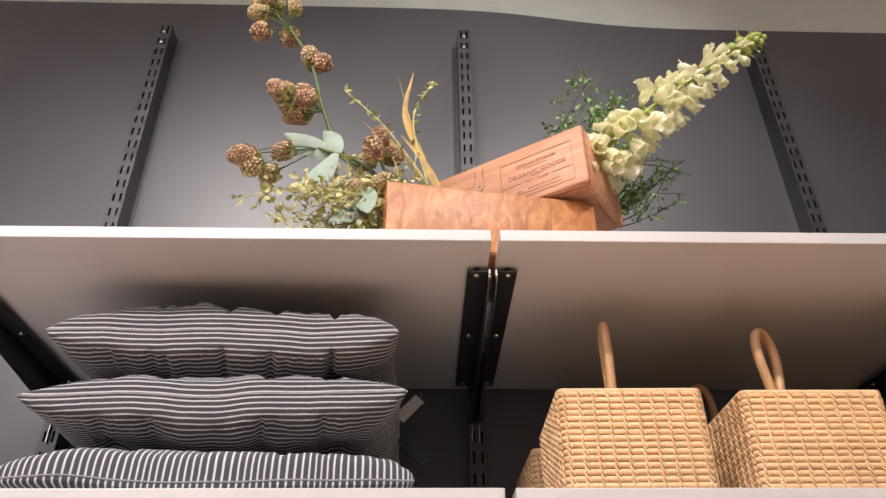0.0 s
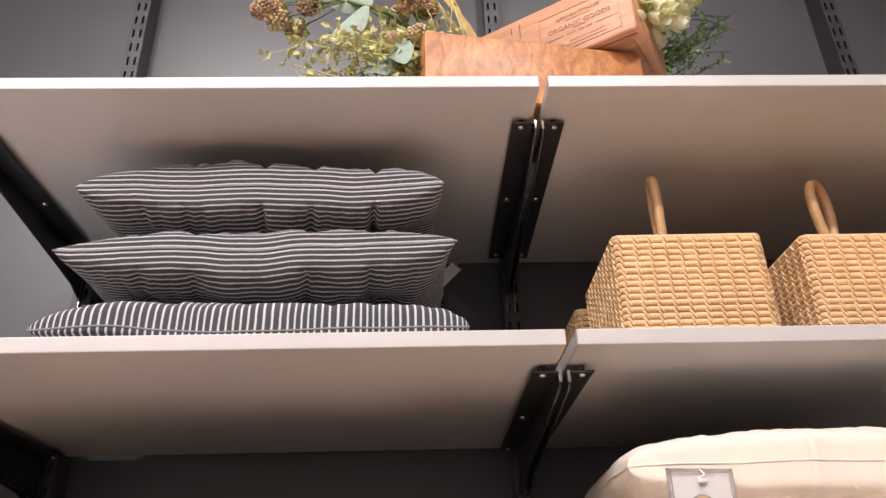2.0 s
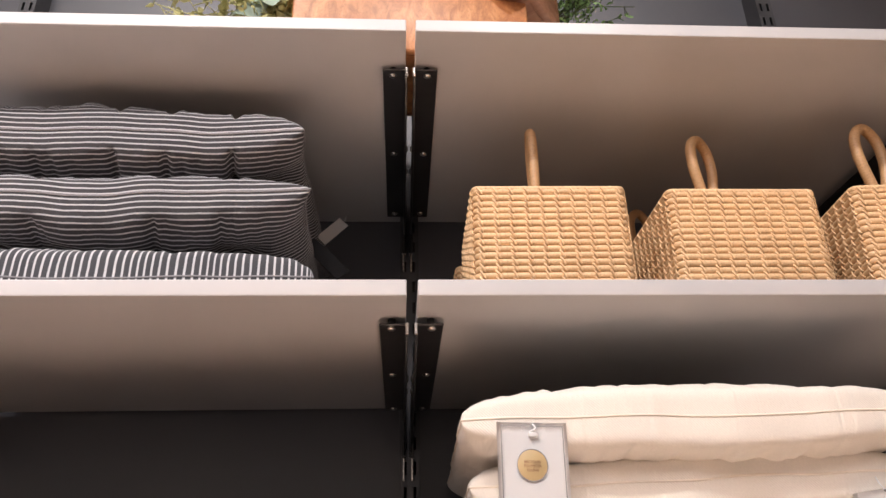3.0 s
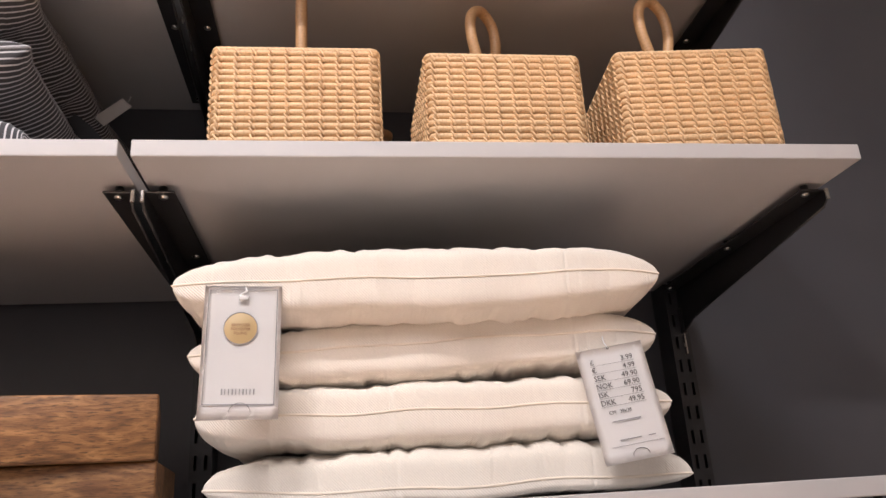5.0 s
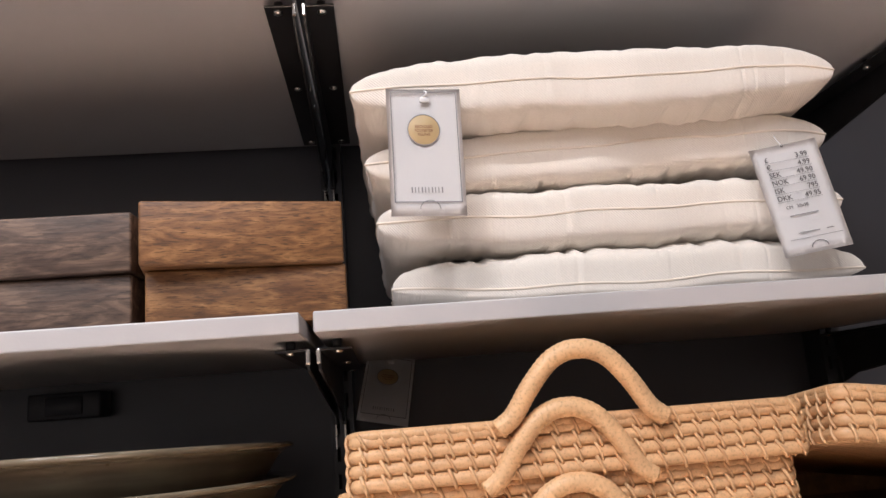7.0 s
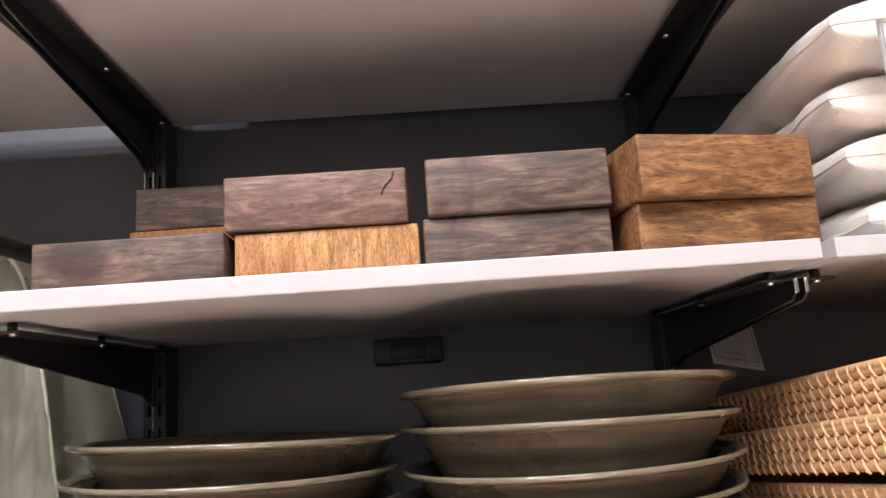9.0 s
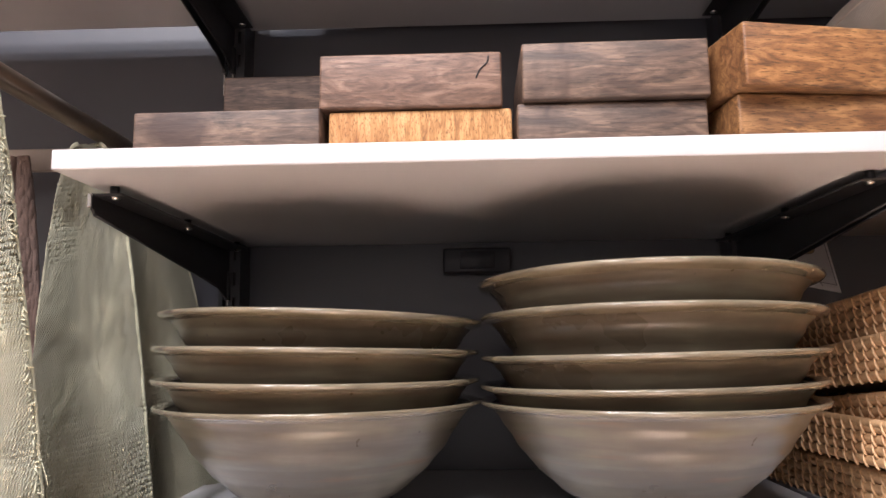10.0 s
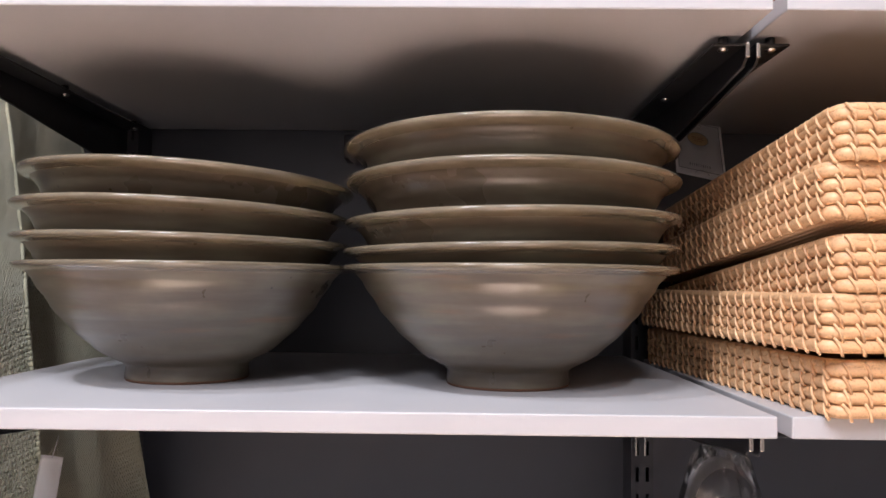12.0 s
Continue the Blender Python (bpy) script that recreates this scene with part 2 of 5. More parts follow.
M_CREAM = cloth_mat("cream_cotton_twill", (0.83, 0.775, 0.70), 0.88, 500.0, 0.35, 2600.0, 0.03)
M_CREAM_PIPE = plain("cream_thread", (0.78, 0.70, 0.60), 0.85)
M_DARK_PIPE = plain("grey_thread", (0.22, 0.215, 0.225), 0.9)
M_RATTAN = rattan("honey_rattan", (0.54, 0.31, 0.145), (0.82, 0.57, 0.33))
# Darker than the canes: the shade in the gaps is put into this colour.
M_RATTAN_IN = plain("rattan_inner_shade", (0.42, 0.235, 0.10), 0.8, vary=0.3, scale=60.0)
M_RATTAN_H = rattan("wrapped_rattan_handle", (0.35, 0.19, 0.085), (0.53, 0.315, 0.155))
M_RATTAN_T = rattan("orange_brown_rattan", (0.55, 0.295, 0.14), (0.78, 0.50, 0.265))
M_BOX_DARK = wood("dark_mango_wood", (0.034, 0.020, 0.014), (0.108, 0.068, 0.047), (0.245, 0.156, 0.104), (4, 24, 20), 3.0, 0.55, 0.75, 1.8, 0.85)
M_BOX_RED = wood("red_brown_mango_wood", (0.052, 0.026, 0.016), (0.148, 0.082, 0.053), (0.27, 0.165, 0.115), (5, 16, 18), 3.5, 0.55, 0.6, 2.2)
M_BOX_BROWN = wood("golden_brown_mango_wood", (0.070, 0.028, 0.010), (0.205, 0.095, 0.034), (0.40, 0.205, 0.078), (6, 30, 26), 3.5, 0.5, 0.95, 1.4)
M_BOX_GOLD = wood("raw_golden_wood", (0.19, 0.075, 0.022), (0.43, 0.215, 0.075), (0.58, 0.34, 0.15), (60, 20, 9), 3.4, 0.75, 0.95, 0.8, 0.35)
M_PLANTER = wood("figured_orange_wood", (0.24, 0.085, 0.03), (0.44, 0.185, 0.068), (0.60, 0.30, 0.125), (22, 30, 9), 3.0, 0.42, 0.35, 1.2)
M_CRATE = wood("pink_brown_pine", (0.40, 0.185, 0.10), (0.50, 0.25, 0.145), (0.57, 0.31, 0.19), (4, 30, 34), 3.0, 0.5, 0.05, 0.6, 0.1)
M_INK = plain("dark_brown_print", (0.27, 0.13, 0.08), 0.8, vary=0.3, scale=80.0)
M_GLAZE = glaze("olive_stoneware_glaze")
M_RIM = plain("pale_olive_rim_glaze", (0.165, 0.138, 0.094), 0.17, vary=0.22, scale=22.0)
rim_shader = [n for n in M_RIM.node_tree.nodes if n.type == "BSDF_PRINCIPLED"][0]
rim_shader.inputs["Coat Weight"].default_value = 1.0
rim_shader.inputs["Coat Roughness"].default_value = 0.09
rim_shader.inputs["Coat IOR"].default_value = 1.5
M_CLAY = plain("unglazed_red_clay", (0.20, 0.10, 0.06), 0.85)
M_SAGE = cloth_mat("sage_waffle_cloth", (0.495, 0.485, 0.345), 0.95, 420.0, 0.9, 0.0, 0.08, 1500.0)
M_ROSE = cloth_mat("dusty_rose_cloth", (0.25, 0.175, 0.145), 0.95, 300.0, 0.6)
M_TUBE = plain("brushed_bronze_tube", (0.24, 0.19, 0.15), 0.35, 0.8, vary=0.1)
M_BAR = plain("beige_painted_bar", (0.45, 0.39, 0.34), 0.5)
M_CARD = plain("white_card", (0.88, 0.88, 0.89), 0.55, vary=0.02, relief=0.04)
M_PRINT = plain("black_print", (0.10, 0.10, 0.105), 0.7)
M_PRINT_GREY = plain("grey_print", (0.28, 0.28, 0.30), 0.7)
M_KRAFT = plain("kraft_gold_sticker", (0.50, 0.37, 0.19), 0.5, vary=0.08)
M_PLASTIC = plain("clear_plastic_loop", (0.75, 0.75, 0.75), 0.25)
M_STEM = plain("green_stem", (0.075, 0.115, 0.035), 0.6, vary=0.3, scale=60.0)
M_STEM_Y = plain("straw_yellow_stem", (0.42, 0.28, 0.07), 0.6, vary=0.3, scale=50.0)
M_BERRY = rattan("blackberry_beads", (0.18, 0.058, 0.042), (0.58, 0.41, 0.26))
M_BERRY_G = rattan("unripe_berry_beads", (0.26, 0.17, 0.08), (0.58, 0.47, 0.27))
M_SEPAL = plain("yellow_green_sepal", (0.36, 0.40, 0.14), 0.6, vary=0.3, scale=80.0)
M_LEAF_PALE = plain("pale_blue_green_leaf", (0.27, 0.35, 0.29), 0.6, vary=0.2, scale=40.0)
M_LEAF = plain("green_leaf", (0.25, 0.42, 0.15), 0.55, vary=0.35, scale=50.0)
M_LEAF_OL = plain("olive_leaf", (0.50, 0.48, 0.21), 0.6, vary=0.35, scale=60.0)
M_PETAL = thin_petal(plain("cream_petal", (0.94, 0.93, 0.70), 0.5, vary=0.14, scale=60.0), (0.93, 0.92, 0.60))
M_BUD = plain("green_bud", (0.38, 0.46, 0.13), 0.55, vary=0.25, scale=60.0)


def glass_mat():
    mat, nt, bsdf = shader("smoky_glass", 0.05)
    bsdf.inputs["Base Color"].default_value = (0.62, 0.60, 0.58, 1)
    bsdf.inputs["Transmission Weight"].default_value = 1.0
    return mat


M_GLASS = glass_mat()


# ---- mesh helpers ----
def thing(name, label, category, group="", at=None):
    ob = new(name)
    ob.empty_display_size = 0.05
    if at is not None:
        ob.matrix_basis = at
    return tagged(ob, label, category, group)


def mesh_of(name, bm, smooth=True):
    me = bpy.data.meshes.new(name)
    bm.to_mesh(me)
    bm.free()
    if smooth:
        me.polygons.foreach_set("use_smooth", [True] * len(me.polygons))
    return me


def part(name, bm, material, parent, label="", at=None, smooth=True, kind=""):
    me = bm if isinstance(bm, bpy.types.Mesh) else mesh_of(name, bm, smooth)
    if not me.materials:
        me.materials.append(material)
    ob = new(name, me)
    if parent is not None:
        ob.parent = parent
    if at is not None:
        ob.matrix_basis = at
    return tagged(ob, label, kind=kind)


def raw(verts, faces):
    bm = bmesh.new()
    vs = [bm.verts.new(v) for v in verts]
    for f in faces:
        try:
            bm.faces.new([vs[i] for i in f])
        except ValueError:
            pass
    return bm


def box_bm(x0, x1, y0, y1, z0, z1, bevel=0.0, seg=2, bm=None):
    own = bmesh.new()
    bmesh.ops.create_cube(own, size=1.0)
    for v in own.verts:
        v.co = Vector(((x0 + x1) / 2 + v.co.x * (x1 - x0), (y0 + y1) / 2 + v.co.y * (y1 - y0), (z0 + z1) / 2 + v.co.z * (z1 - z0)))
    if bevel:
        bmesh.ops.bevel(own, geom=own.edges[:], offset=bevel, segments=seg, affect="EDGES", profile=0.5)
    if bm is None:
        return own
    me = bpy.data.meshes.new("tmp")
    own.to_mesh(me)
    own.free()
    bm.from_mesh(me)
    bpy.data.meshes.remove(me)
    return bm


def tube_data(points, radius, sides=8, closed=False, flat=1.0):
    """Vertices and faces of a round or flattened tube; radius may be a number or one per point."""
    pts = [Vector(p) for p in points]
    n = len(pts)
    verts, faces = [], []
    ref = None
    for i, p in enumerate(pts):
        a, b = (pts[i - 1], pts[(i + 1) % n]) if closed else (pts[max(0, i - 1)], pts[min(n - 1, i + 1)])
        d = (b - a).normalized()
        if ref is None:
            ref = d.orthogonal().normalized() if abs(d.z) > 0.9 else d.cross(Vector((0, 0, 1))).normalized()
        side = (ref - d * ref.dot(d)).normalized()
        ref = side
        up = d.cross(side)
        r = radius[i] if isinstance(radius, (list, tuple)) else radius
        for k in range(sides):
            an = 2 * math.pi * k / sides
            verts.append(p + side * math.cos(an) * r + up * math.sin(an) * r * flat)
    for i in range(n if closed else n - 1):
        j = (i + 1) % n
        for k in range(sides):
            l = (k + 1) % sides
            faces.append((i * sides + k, i * sides + l, j * sides + l, j * sides + k))
    if not closed:
        faces.append(tuple(range(sides))[::-1])
        faces.append(tuple((n - 1) * sides + k for k in range(sides)))
    return verts, faces


def tube(points, radius, sides=8, closed=False, flat=1.0):
    return raw(*tube_data(points, radius, sides, closed, flat))


def joined(pieces):
    verts, faces = [], []
    for v, f in pieces:
        base = len(verts)
        verts += [tuple(p) for p in v]
        faces += [tuple(i + base for i in q) for q in f]
    me = bpy.data.meshes.new("joined")
    me.from_pydata(verts, [], faces)
    me.polygons.foreach_set("use_smooth", [True] * len(me.polygons))
    return me


def lathe(profile, n=72):
    verts, faces = [], []
    m = len(profile)
    for i in range(n):
        a = 2 * math.pi * i / n
        for r, z in profile:
            verts.append((r * math.cos(a), r * math.sin(a), z))
    for i in range(n):
        j = (i + 1) % n
        for k in range(m - 1):
            faces.append((i * m + k, j * m + k, j * m + k + 1, i * m + k + 1))
    return raw(verts, faces)


def spline(points, steps=8):
    """Catmull-Rom through the points."""
    p = [Vector(q) for q in points]
    p = [p[0] * 2 - p[1]] + p + [p[-1] * 2 - p[-2]]
    out = []
    for i in range(1, len(p) - 2):
        for s in range(steps):
            t = s / steps
            out.append(0.5 * (2 * p[i] + (p[i + 1] - p[i - 1]) * t + (2 * p[i - 1] - 5 * p[i] + 4 * p[i + 1] - p[i + 2]) * t * t
                              + (3 * p[i] - p[i - 1] - 3 * p[i + 1] + p[i + 2]) * t ** 3))
    return out + [p[-2]]


def lettering(text, size, material, parent, at, name="lettering", align="LEFT", squeeze=1.0):
    cu = bpy.data.curves.new("text", "FONT")
    cu.body, cu.size, cu.align_x, cu.extrude, cu.resolution_u = text, size, align, 0.00012, 2
    tmp = bpy.data.objects.new("text", cu)
    me = bpy.data.meshes.new_from_object(tmp)
    bpy.data.objects.remove(tmp)
    me.materials.clear()
    me.materials.append(material)
    return part(name, me, material, parent, at=at @ Matrix.Diagonal((squeeze, 1, 1, 1)))


# ---- the shop's shell ----
WALL_Y = 0.445


def slab(name, box, material, label, category):
    return tagged(part(name, box_bm(*box), material, None, smooth=False), label, category, kind="structure")


def light_edge(x):
    """Height of the lower edge of the light painted on the wall, which dips towards the right."""
    return 3.232 + 0.030 * math.tanh((0.22 - x) / 0.18)


def wall_below(line):
    n = len(line)
    front = [(-4.0, WALL_Y, 0.0), (4.0, WALL_Y, 0.0), *[(x, WALL_Y, z) for x, z in line]]
    verts = front + [(x, WALL_Y + 0.15, z) for x, _, z in front]
    k = n + 2
    bm = raw(verts, [tuple(range(k)), tuple(range(2 * k - 1, k - 1, -1))] + [(i, k + i, k + (i + 1) % k, (i + 1) % k) for i in range(k)])
    bmesh.ops.recalc_face_normals(bm, faces=bm.faces[:])
    return bm


edge_x = [4.0, *[1.2 - 0.06 * i for i in range(41)], -4.0]
tagged(part("wall_north", wall_below([(x, light_edge(x)) for x in edge_x]), M_WALL, None, smooth=False), "dark grey painted wall behind the shelving", "wall", kind="structure")
# Light on the upper wall, put in as a paler slab behind the curved edge.
slab("wall_north_upper", (-4.0, 4.0, WALL_Y + 0.004, WALL_Y + 0.15, 3.15, 4.0), M_WALL_TOP, "pale green-grey wall band coloured as light above the dark paint", "wall")
slab("wall_south", (-4.0, 4.0, -5.15, -5.0, 0.0, 4.0), M_PLASTER, "plain white wall behind the camera", "wall")
slab("wall_west", (-4.15, -4.0, -5.15, WALL_Y + 0.15, 0.0, 4.0), M_PLASTER, "plain white side wall of the shop", "wall")
slab("wall_east", (4.0, 4.15, -5.15, WALL_Y + 0.15, 0.0, 4.0), M_PLASTER, "plain white side wall of the shop", "wall")
slab("floor", (-4.15, 4.15, -5.15, WALL_Y + 0.15, -0.1, 0.0), M_FLOOR, "warm oak floor of the shop", "floor")
slab("ceiling", (-4.15, 4.15, -5.15, WALL_Y + 0.15, 4.0, 4.1), M_PLASTER, "plain white ceiling", "ceiling")

# ---- shelving system ----
TOPS = (1.438, 1.7415, 2.038, 2.332)
THICK, BACK = 0.0155, 0.437
PITCH = 0.648


def shelf_board(x0, x1, top, label, back=BACK):
    board = thing("shelf_board", label, "shelf", "wall shelves", at=pose((x0 + x1) / 2, back / 2, top))
    w = (x1 - x0) / 2
    part("board", box_bm(-w, w, -back / 2, back / 2, -THICK, 0, 0.0012, 2), M_SHELF, board, smooth=False)
    return board


HOLDS = ("two stacks of olive bowls", "a row of small wooden boxes", "a stack of striped cushions", "flowers in wooden boxes")
HOLDS_R = ("stacked rattan trays", "a stack of cream cushions", "lidded rattan baskets", "one end of a wooden crate")
for i, top in enumerate(TOPS):
    shelf_board(-0.649, -0.005, top, f"white laminate wall shelf holding {HOLDS[i]}", 0.431 if i == 2 else BACK)
    shelf_board(0.005, 0.658, top, f"white laminate wall shelf holding {HOLDS_R[i]}")
shelf_board(-1.30, -0.655, TOPS[2], "empty white laminate wall shelf above the hanging towels", 0.412)
shelf_board(-0.649, -0.005, TOPS[0] - 0.30, "white laminate wall shelf holding glassware")
shelf_board(0.005, 0.658, TOPS[0] - 0.30, "empty white laminate wall shelf under the trays")


def upright_mesh(z0, z1):
    """Slotted steel strip: three ribs and the bridges between two rows of slots."""
    bm = bmesh.new()
    f, th = 0.402, 0.0018
    for a, b in ((-0.0135, -0.0082), (-0.0042, 0.0042), (0.0082, 0.0135)):
        box_bm(a, b, f, f + th, z0, z1, bm=bm)
    z = z0 + 0.004
    while z < z1 - 0.02:
        for a, b in ((-0.0082, -0.0042), (0.0042, 0.0082)):
            box_bm(a, b, f, f + th, z, z + 0.0145, bm=bm)
        z += 0.032
    for a, b in ((-0.0135, -0.0117), (0.0117, 0.0135)):
        box_bm(a, b, f + th, WALL_Y, z0, z1, bm=bm)
    box_bm(-0.0135, 0.0135, f, WALL_Y, z1, z1 + 0.004, bm=bm)
    return mesh_of("upright_strip", bm, False)


def screw_bm(r=0.0042):
    bm = lathe([(0.0001, 0.0022), (r * 0.6, 0.0020), (r, 0.0008), (r, -0.001)], 14)
    return bm


M_SCREW = mesh_of("screw", screw_bm())
M_SCREW.materials.append(M_STEEL)
strip = upright_mesh(0.95, 3.136)
strip.materials.append(M_UPRIGHT)
for x in (-PITCH * 2 - 0.02, -PITCH + 0.006, 0.003, PITCH - 0.002):
    up = thing("shelf_upright", "dark grey slotted steel upright fixed to the wall", "upright", "shelf uprights", at=pose(x, 0, 0))
    part("slotted_strip", strip, M_UPRIGHT, up)
    # Black strip behind the slots, its colour standing for the shade in the channel.
    part("inner_channel", box_bm(-0.0112, 0.0112, 0.432, 0.4385, 0.952, 3.13), M_SLOT, up, "black strip put in as the shade inside the channel", smooth=False)
    for z in (3.118, 3.085, 1.38, 2.55):
        part("screw", M_SCREW, M_STEEL, up, at=pose(0, 0.4016, z, 90, 0, 0))


def bracket_master():
    """Folded steel arm: a deep tapering web, a screw flange under the shelf and two hooks; flange towards +x."""
    br = thing("shelf_bracket", "black steel shelf bracket screwed under a white shelf", "bracket", "shelf brackets")
    prof = [(0.402, 0.0), (0.052, 0.0), (0.050, -0.011), (0.057, -0.0165), (0.192, -0.0315), (0.30, -0.0435), (0.36, -0.051), (0.402, -0.066)]
    th = 0.002
    n = len(prof)
    bm = raw([(-th, y, z) for y, z in prof] + [(0, y, z) for y, z in prof],
             [tuple(range(n)), tuple(range(2 * n - 1, n - 1, -1))] + [(i, n + i, n + (i + 1) % n, (i + 1) % n) for i in range(n)])
    bmesh.ops.recalc_face_normals(bm, faces=bm.faces[:])
    part("web", bm, M_BLACK, br, smooth=False)
    part("flange", box_bm(-0.002, 0.0245, 0.052, 0.402, -0.0022, -0.0002, 0.0006, 1), M_BLACK, br, smooth=False)
    part("front_lip", box_bm(-0.0032, 0.0004, 0.0485, 0.0515, -0.0125, -0.0006, 0.001, 2), M_STEEL, br, "bare steel cut edge", smooth=False)
    part("hook_plate", box_bm(-0.0035, 0.0025, 0.394, 0.412, -0.066, -0.03, 0.0008, 1), M_BLACK, br, smooth=False)
    part("lower_edge", tube([(-0.001, 0.057, -0.0168), (-0.001, 0.192, -0.0318), (-0.001, 0.30, -0.0438), (-0.001, 0.36, -0.0513)], 0.0014, 6), M_BLACK, br)
    for y in (0.062, 0.223, 0.390):
        part("spacer", lathe([(0.0001, 0.0072), (0.0038, 0.0072), (0.0038, -0.0008), (0.0001, -0.0008)], 14), M_BLACK, br, at=pose(0.0130, y, 0))
        part("screw", M_SCREW, M_STEEL, br, at=pose(0.0135, y, -0.0022, 180, 0, 0))
    for y in (0.19, 0.245):
        part("rivet", M_SCREW, M_BLACK, br, at=pose(-0.0021, y, -0.016, 0, -90, 0))
    part("slot_tongue", box_bm(-0.0012, 0.0012, 0.397, 0.420, -0.095, -0.062, 0.0006, 1), M_STEEL, br, "bare steel tongue in the upright's slot", smooth=False)
    return br


first = bracket_master()
flip = Matrix.Diagonal((-1, 1, 1, 1))
mirror = bracket_master()
for o in mirror.children:
    o.matrix_basis = flip @ o.matrix_basis
places = []
for top in (*TOPS, TOPS[0] - 0.30):
    z = top - THICK - 0.007
    places += [(first, 0.0055, z), (first, -PITCH + 0.0055, z), (mirror, -0.0055, z), (mirror, PITCH + 0.0025, z)]
places += [(mirror, -PITCH - 0.0055, TOPS[2] - THICK - 0.007)]
used = set()
for master, x, z in places:
    if master not in used:
        used.add(master)
        master.matrix_basis = pose(x, 0, z)
    else:
        copy_thing(master, pose(x, 0, z))

socket = thing("wall_socket", "black plastic socket box on the dark wall", "socket", at=pose(-0.328, WALL_Y, 1.70))
part("body", box_bm(-0.043, 0.043, -0.038, 0, -0.016, 0.016, 0.003, 2), M_SOCKET, socket)
part("faceplate", box_bm(-0.022, 0.022, -0.041, -0.0385, -0.011, 0.011, 0.001, 1), M_SOCKET, socket)


# ---- cushions ----
def cushion(name, label, category, group, w, d, up_h, low_h, at, fabric, seed, tufts=(0.36,), crease=1.0, puff=0.5, n=110, piping=None, corner=0.03, side_puff=2.0, pinches=()):
    rng = random.Random(seed)
    off = Vector((rng.uniform(0, 50), rng.uniform(0, 50), rng.uniform(0, 50)))
    co = [math.sin((2 * i / n - 1) * math.pi / 2) for i in range(n + 1)]
    spots = [(sx * t + rng.uniform(-0.03, 0.03), sy * t) for t in tufts for sx in (-1, 1) for sy in (-1, 1)]
    bends = [(rng.uniform(-0.85, 0.85), rng.uniform(0.022, 0.05), rng.uniform(0.2, 0.6)) for _ in range(9)]
    bends += [(c, 0.020, deep) for c, deep in pinches]
    bends += [(s[0] + dx + rng.uniform(-0.02, 0.02), 0.026, deep) for s in spots[::2] for dx, deep in ((0.0, 1.1), (-0.075, 0.5), (0.075, 0.5))]

    def place(a, b, up):
        ex, ey = 1 - abs(a) ** 3, 1 - abs(b) ** 3
        t = max(0.0, ex) ** (puff * side_puff) * max(0.0, ey) ** puff
        for sx, sy in spots:
            t -= 0.30 * crease * math.exp(-((a - sx) ** 2 + (b - sy) ** 2) / 0.012) * min(1, ex * 3)
        edge = math.exp(-((1 - abs(b)) / 0.32) ** 2)
        for c, width, deep in bends:
            t -= (0.105 if up < 0 else 0.11) * crease * deep * edge * math.exp(-((a - c - 0.05 * (abs(b) - 1)) / width) ** 2) * min(1, ey * 5)
        side = math.exp(-((1 - abs(a)) / 0.25) ** 2)
        q = Vector((a * 9 * (0.3 + 0.7 * (1 - side)) + side * a * 3, b * 9 * (0.35 + 0.65 * (1 - edge)), up * 3.0)) + off
        t += (0.13 - 0.07 * edge) * crease * noise.noise(q) * min(1, ex * 4) * min(1, ey * 4)
        t += 0.03 * crease * noise.noise(Vector((a * 20, b * 5, up * 5)) + off) * min(1, ey * 6) * edge
        pleat = max(0.0, noise.noise(Vector((a * 24 + 2.5 * b, b * 3.5, up * 7)) + off) - 0.12)
        t -= (0.10 if up < 0 else 0.09) * crease * pleat * math.exp(-((1 - abs(b)) / 0.17) ** 2) * min(1, ey * 7)
        wob = 0.006 * noise.noise(Vector((a * 2.2, b * 2.2, 1.7)) + off)
        x = w / 2 * a * (1 + max(corner, 0.0) * (abs(b) ** 4 - 0.6)) + 0.003 * noise.noise(Vector((a * 5, b * 5, 9)) + off)
        y = d / 2 * b * (1 + corner * (abs(a) ** 4 - 0.6)) + 0.003 * noise.noise(Vector((a * 5, b * 5, 4)) + off)
        lift = (up_h if up > 0 else -low_h) * max(0, t)
        return Vector((x, y, lift + wob))

    top = [[place(a, b, 1) for b in co] for a in co]
    low = [[place(a, b, -1) if 0 < i < n and 0 < j < n else top[i][j] for j, b in enumerate(co)] for i, a in enumerate(co)]
    mid = n // 2

    def lengths(line):
        out = [0.0]
        for p, q in zip(line, line[1:]):
            out.append(out[-1] + (q - p).length)
        return out

    ul = lengths([top[i][mid] for i in range(n + 1)])
    verts, faces, uvs = [], [], []
    for sheet in (top, low):
        base = len(verts)
        verts += [p for row in sheet for p in row]
        arcs = [lengths(row) for row in sheet]
        sign = 1.0 if sheet is top else -1.0
        for i in range(n):
            for j in range(n):
                q = [(i, j), (i + 1, j), (i + 1, j + 1), (i, j + 1)]
                if sheet is low:
                    q = q[::-1]
                faces.append([base + a * (n + 1) + b for a, b in q])
                uvs += [(ul[a], sign * arcs[a][b]) for a, b in q]
    me = bpy.data.meshes.new(name)
    me.from_pydata(verts, [], faces)
    layer = me.uv_layers.new(name="cloth")
    layer.data.foreach_set("uv", [c for uv in uvs for c in uv])
    me.polygons.foreach_set("use_smooth", [True] * len(me.polygons))
    ob = thing(name, label, category, group, at=at)
    part("cover", me, fabric, ob)
    if piping:
        loop = [top[i][0] for i in range(n + 1)] + [top[n][j] for j in range(1, n + 1)] + [top[i][n] for i in range(n - 1, -1, -1)] + [top[0][j] for j in range(n - 1, 0, -1)]
        part("seam", tube(loop, 0.0011, 5, True), piping, ob, "stitched edge seam")
    return ob


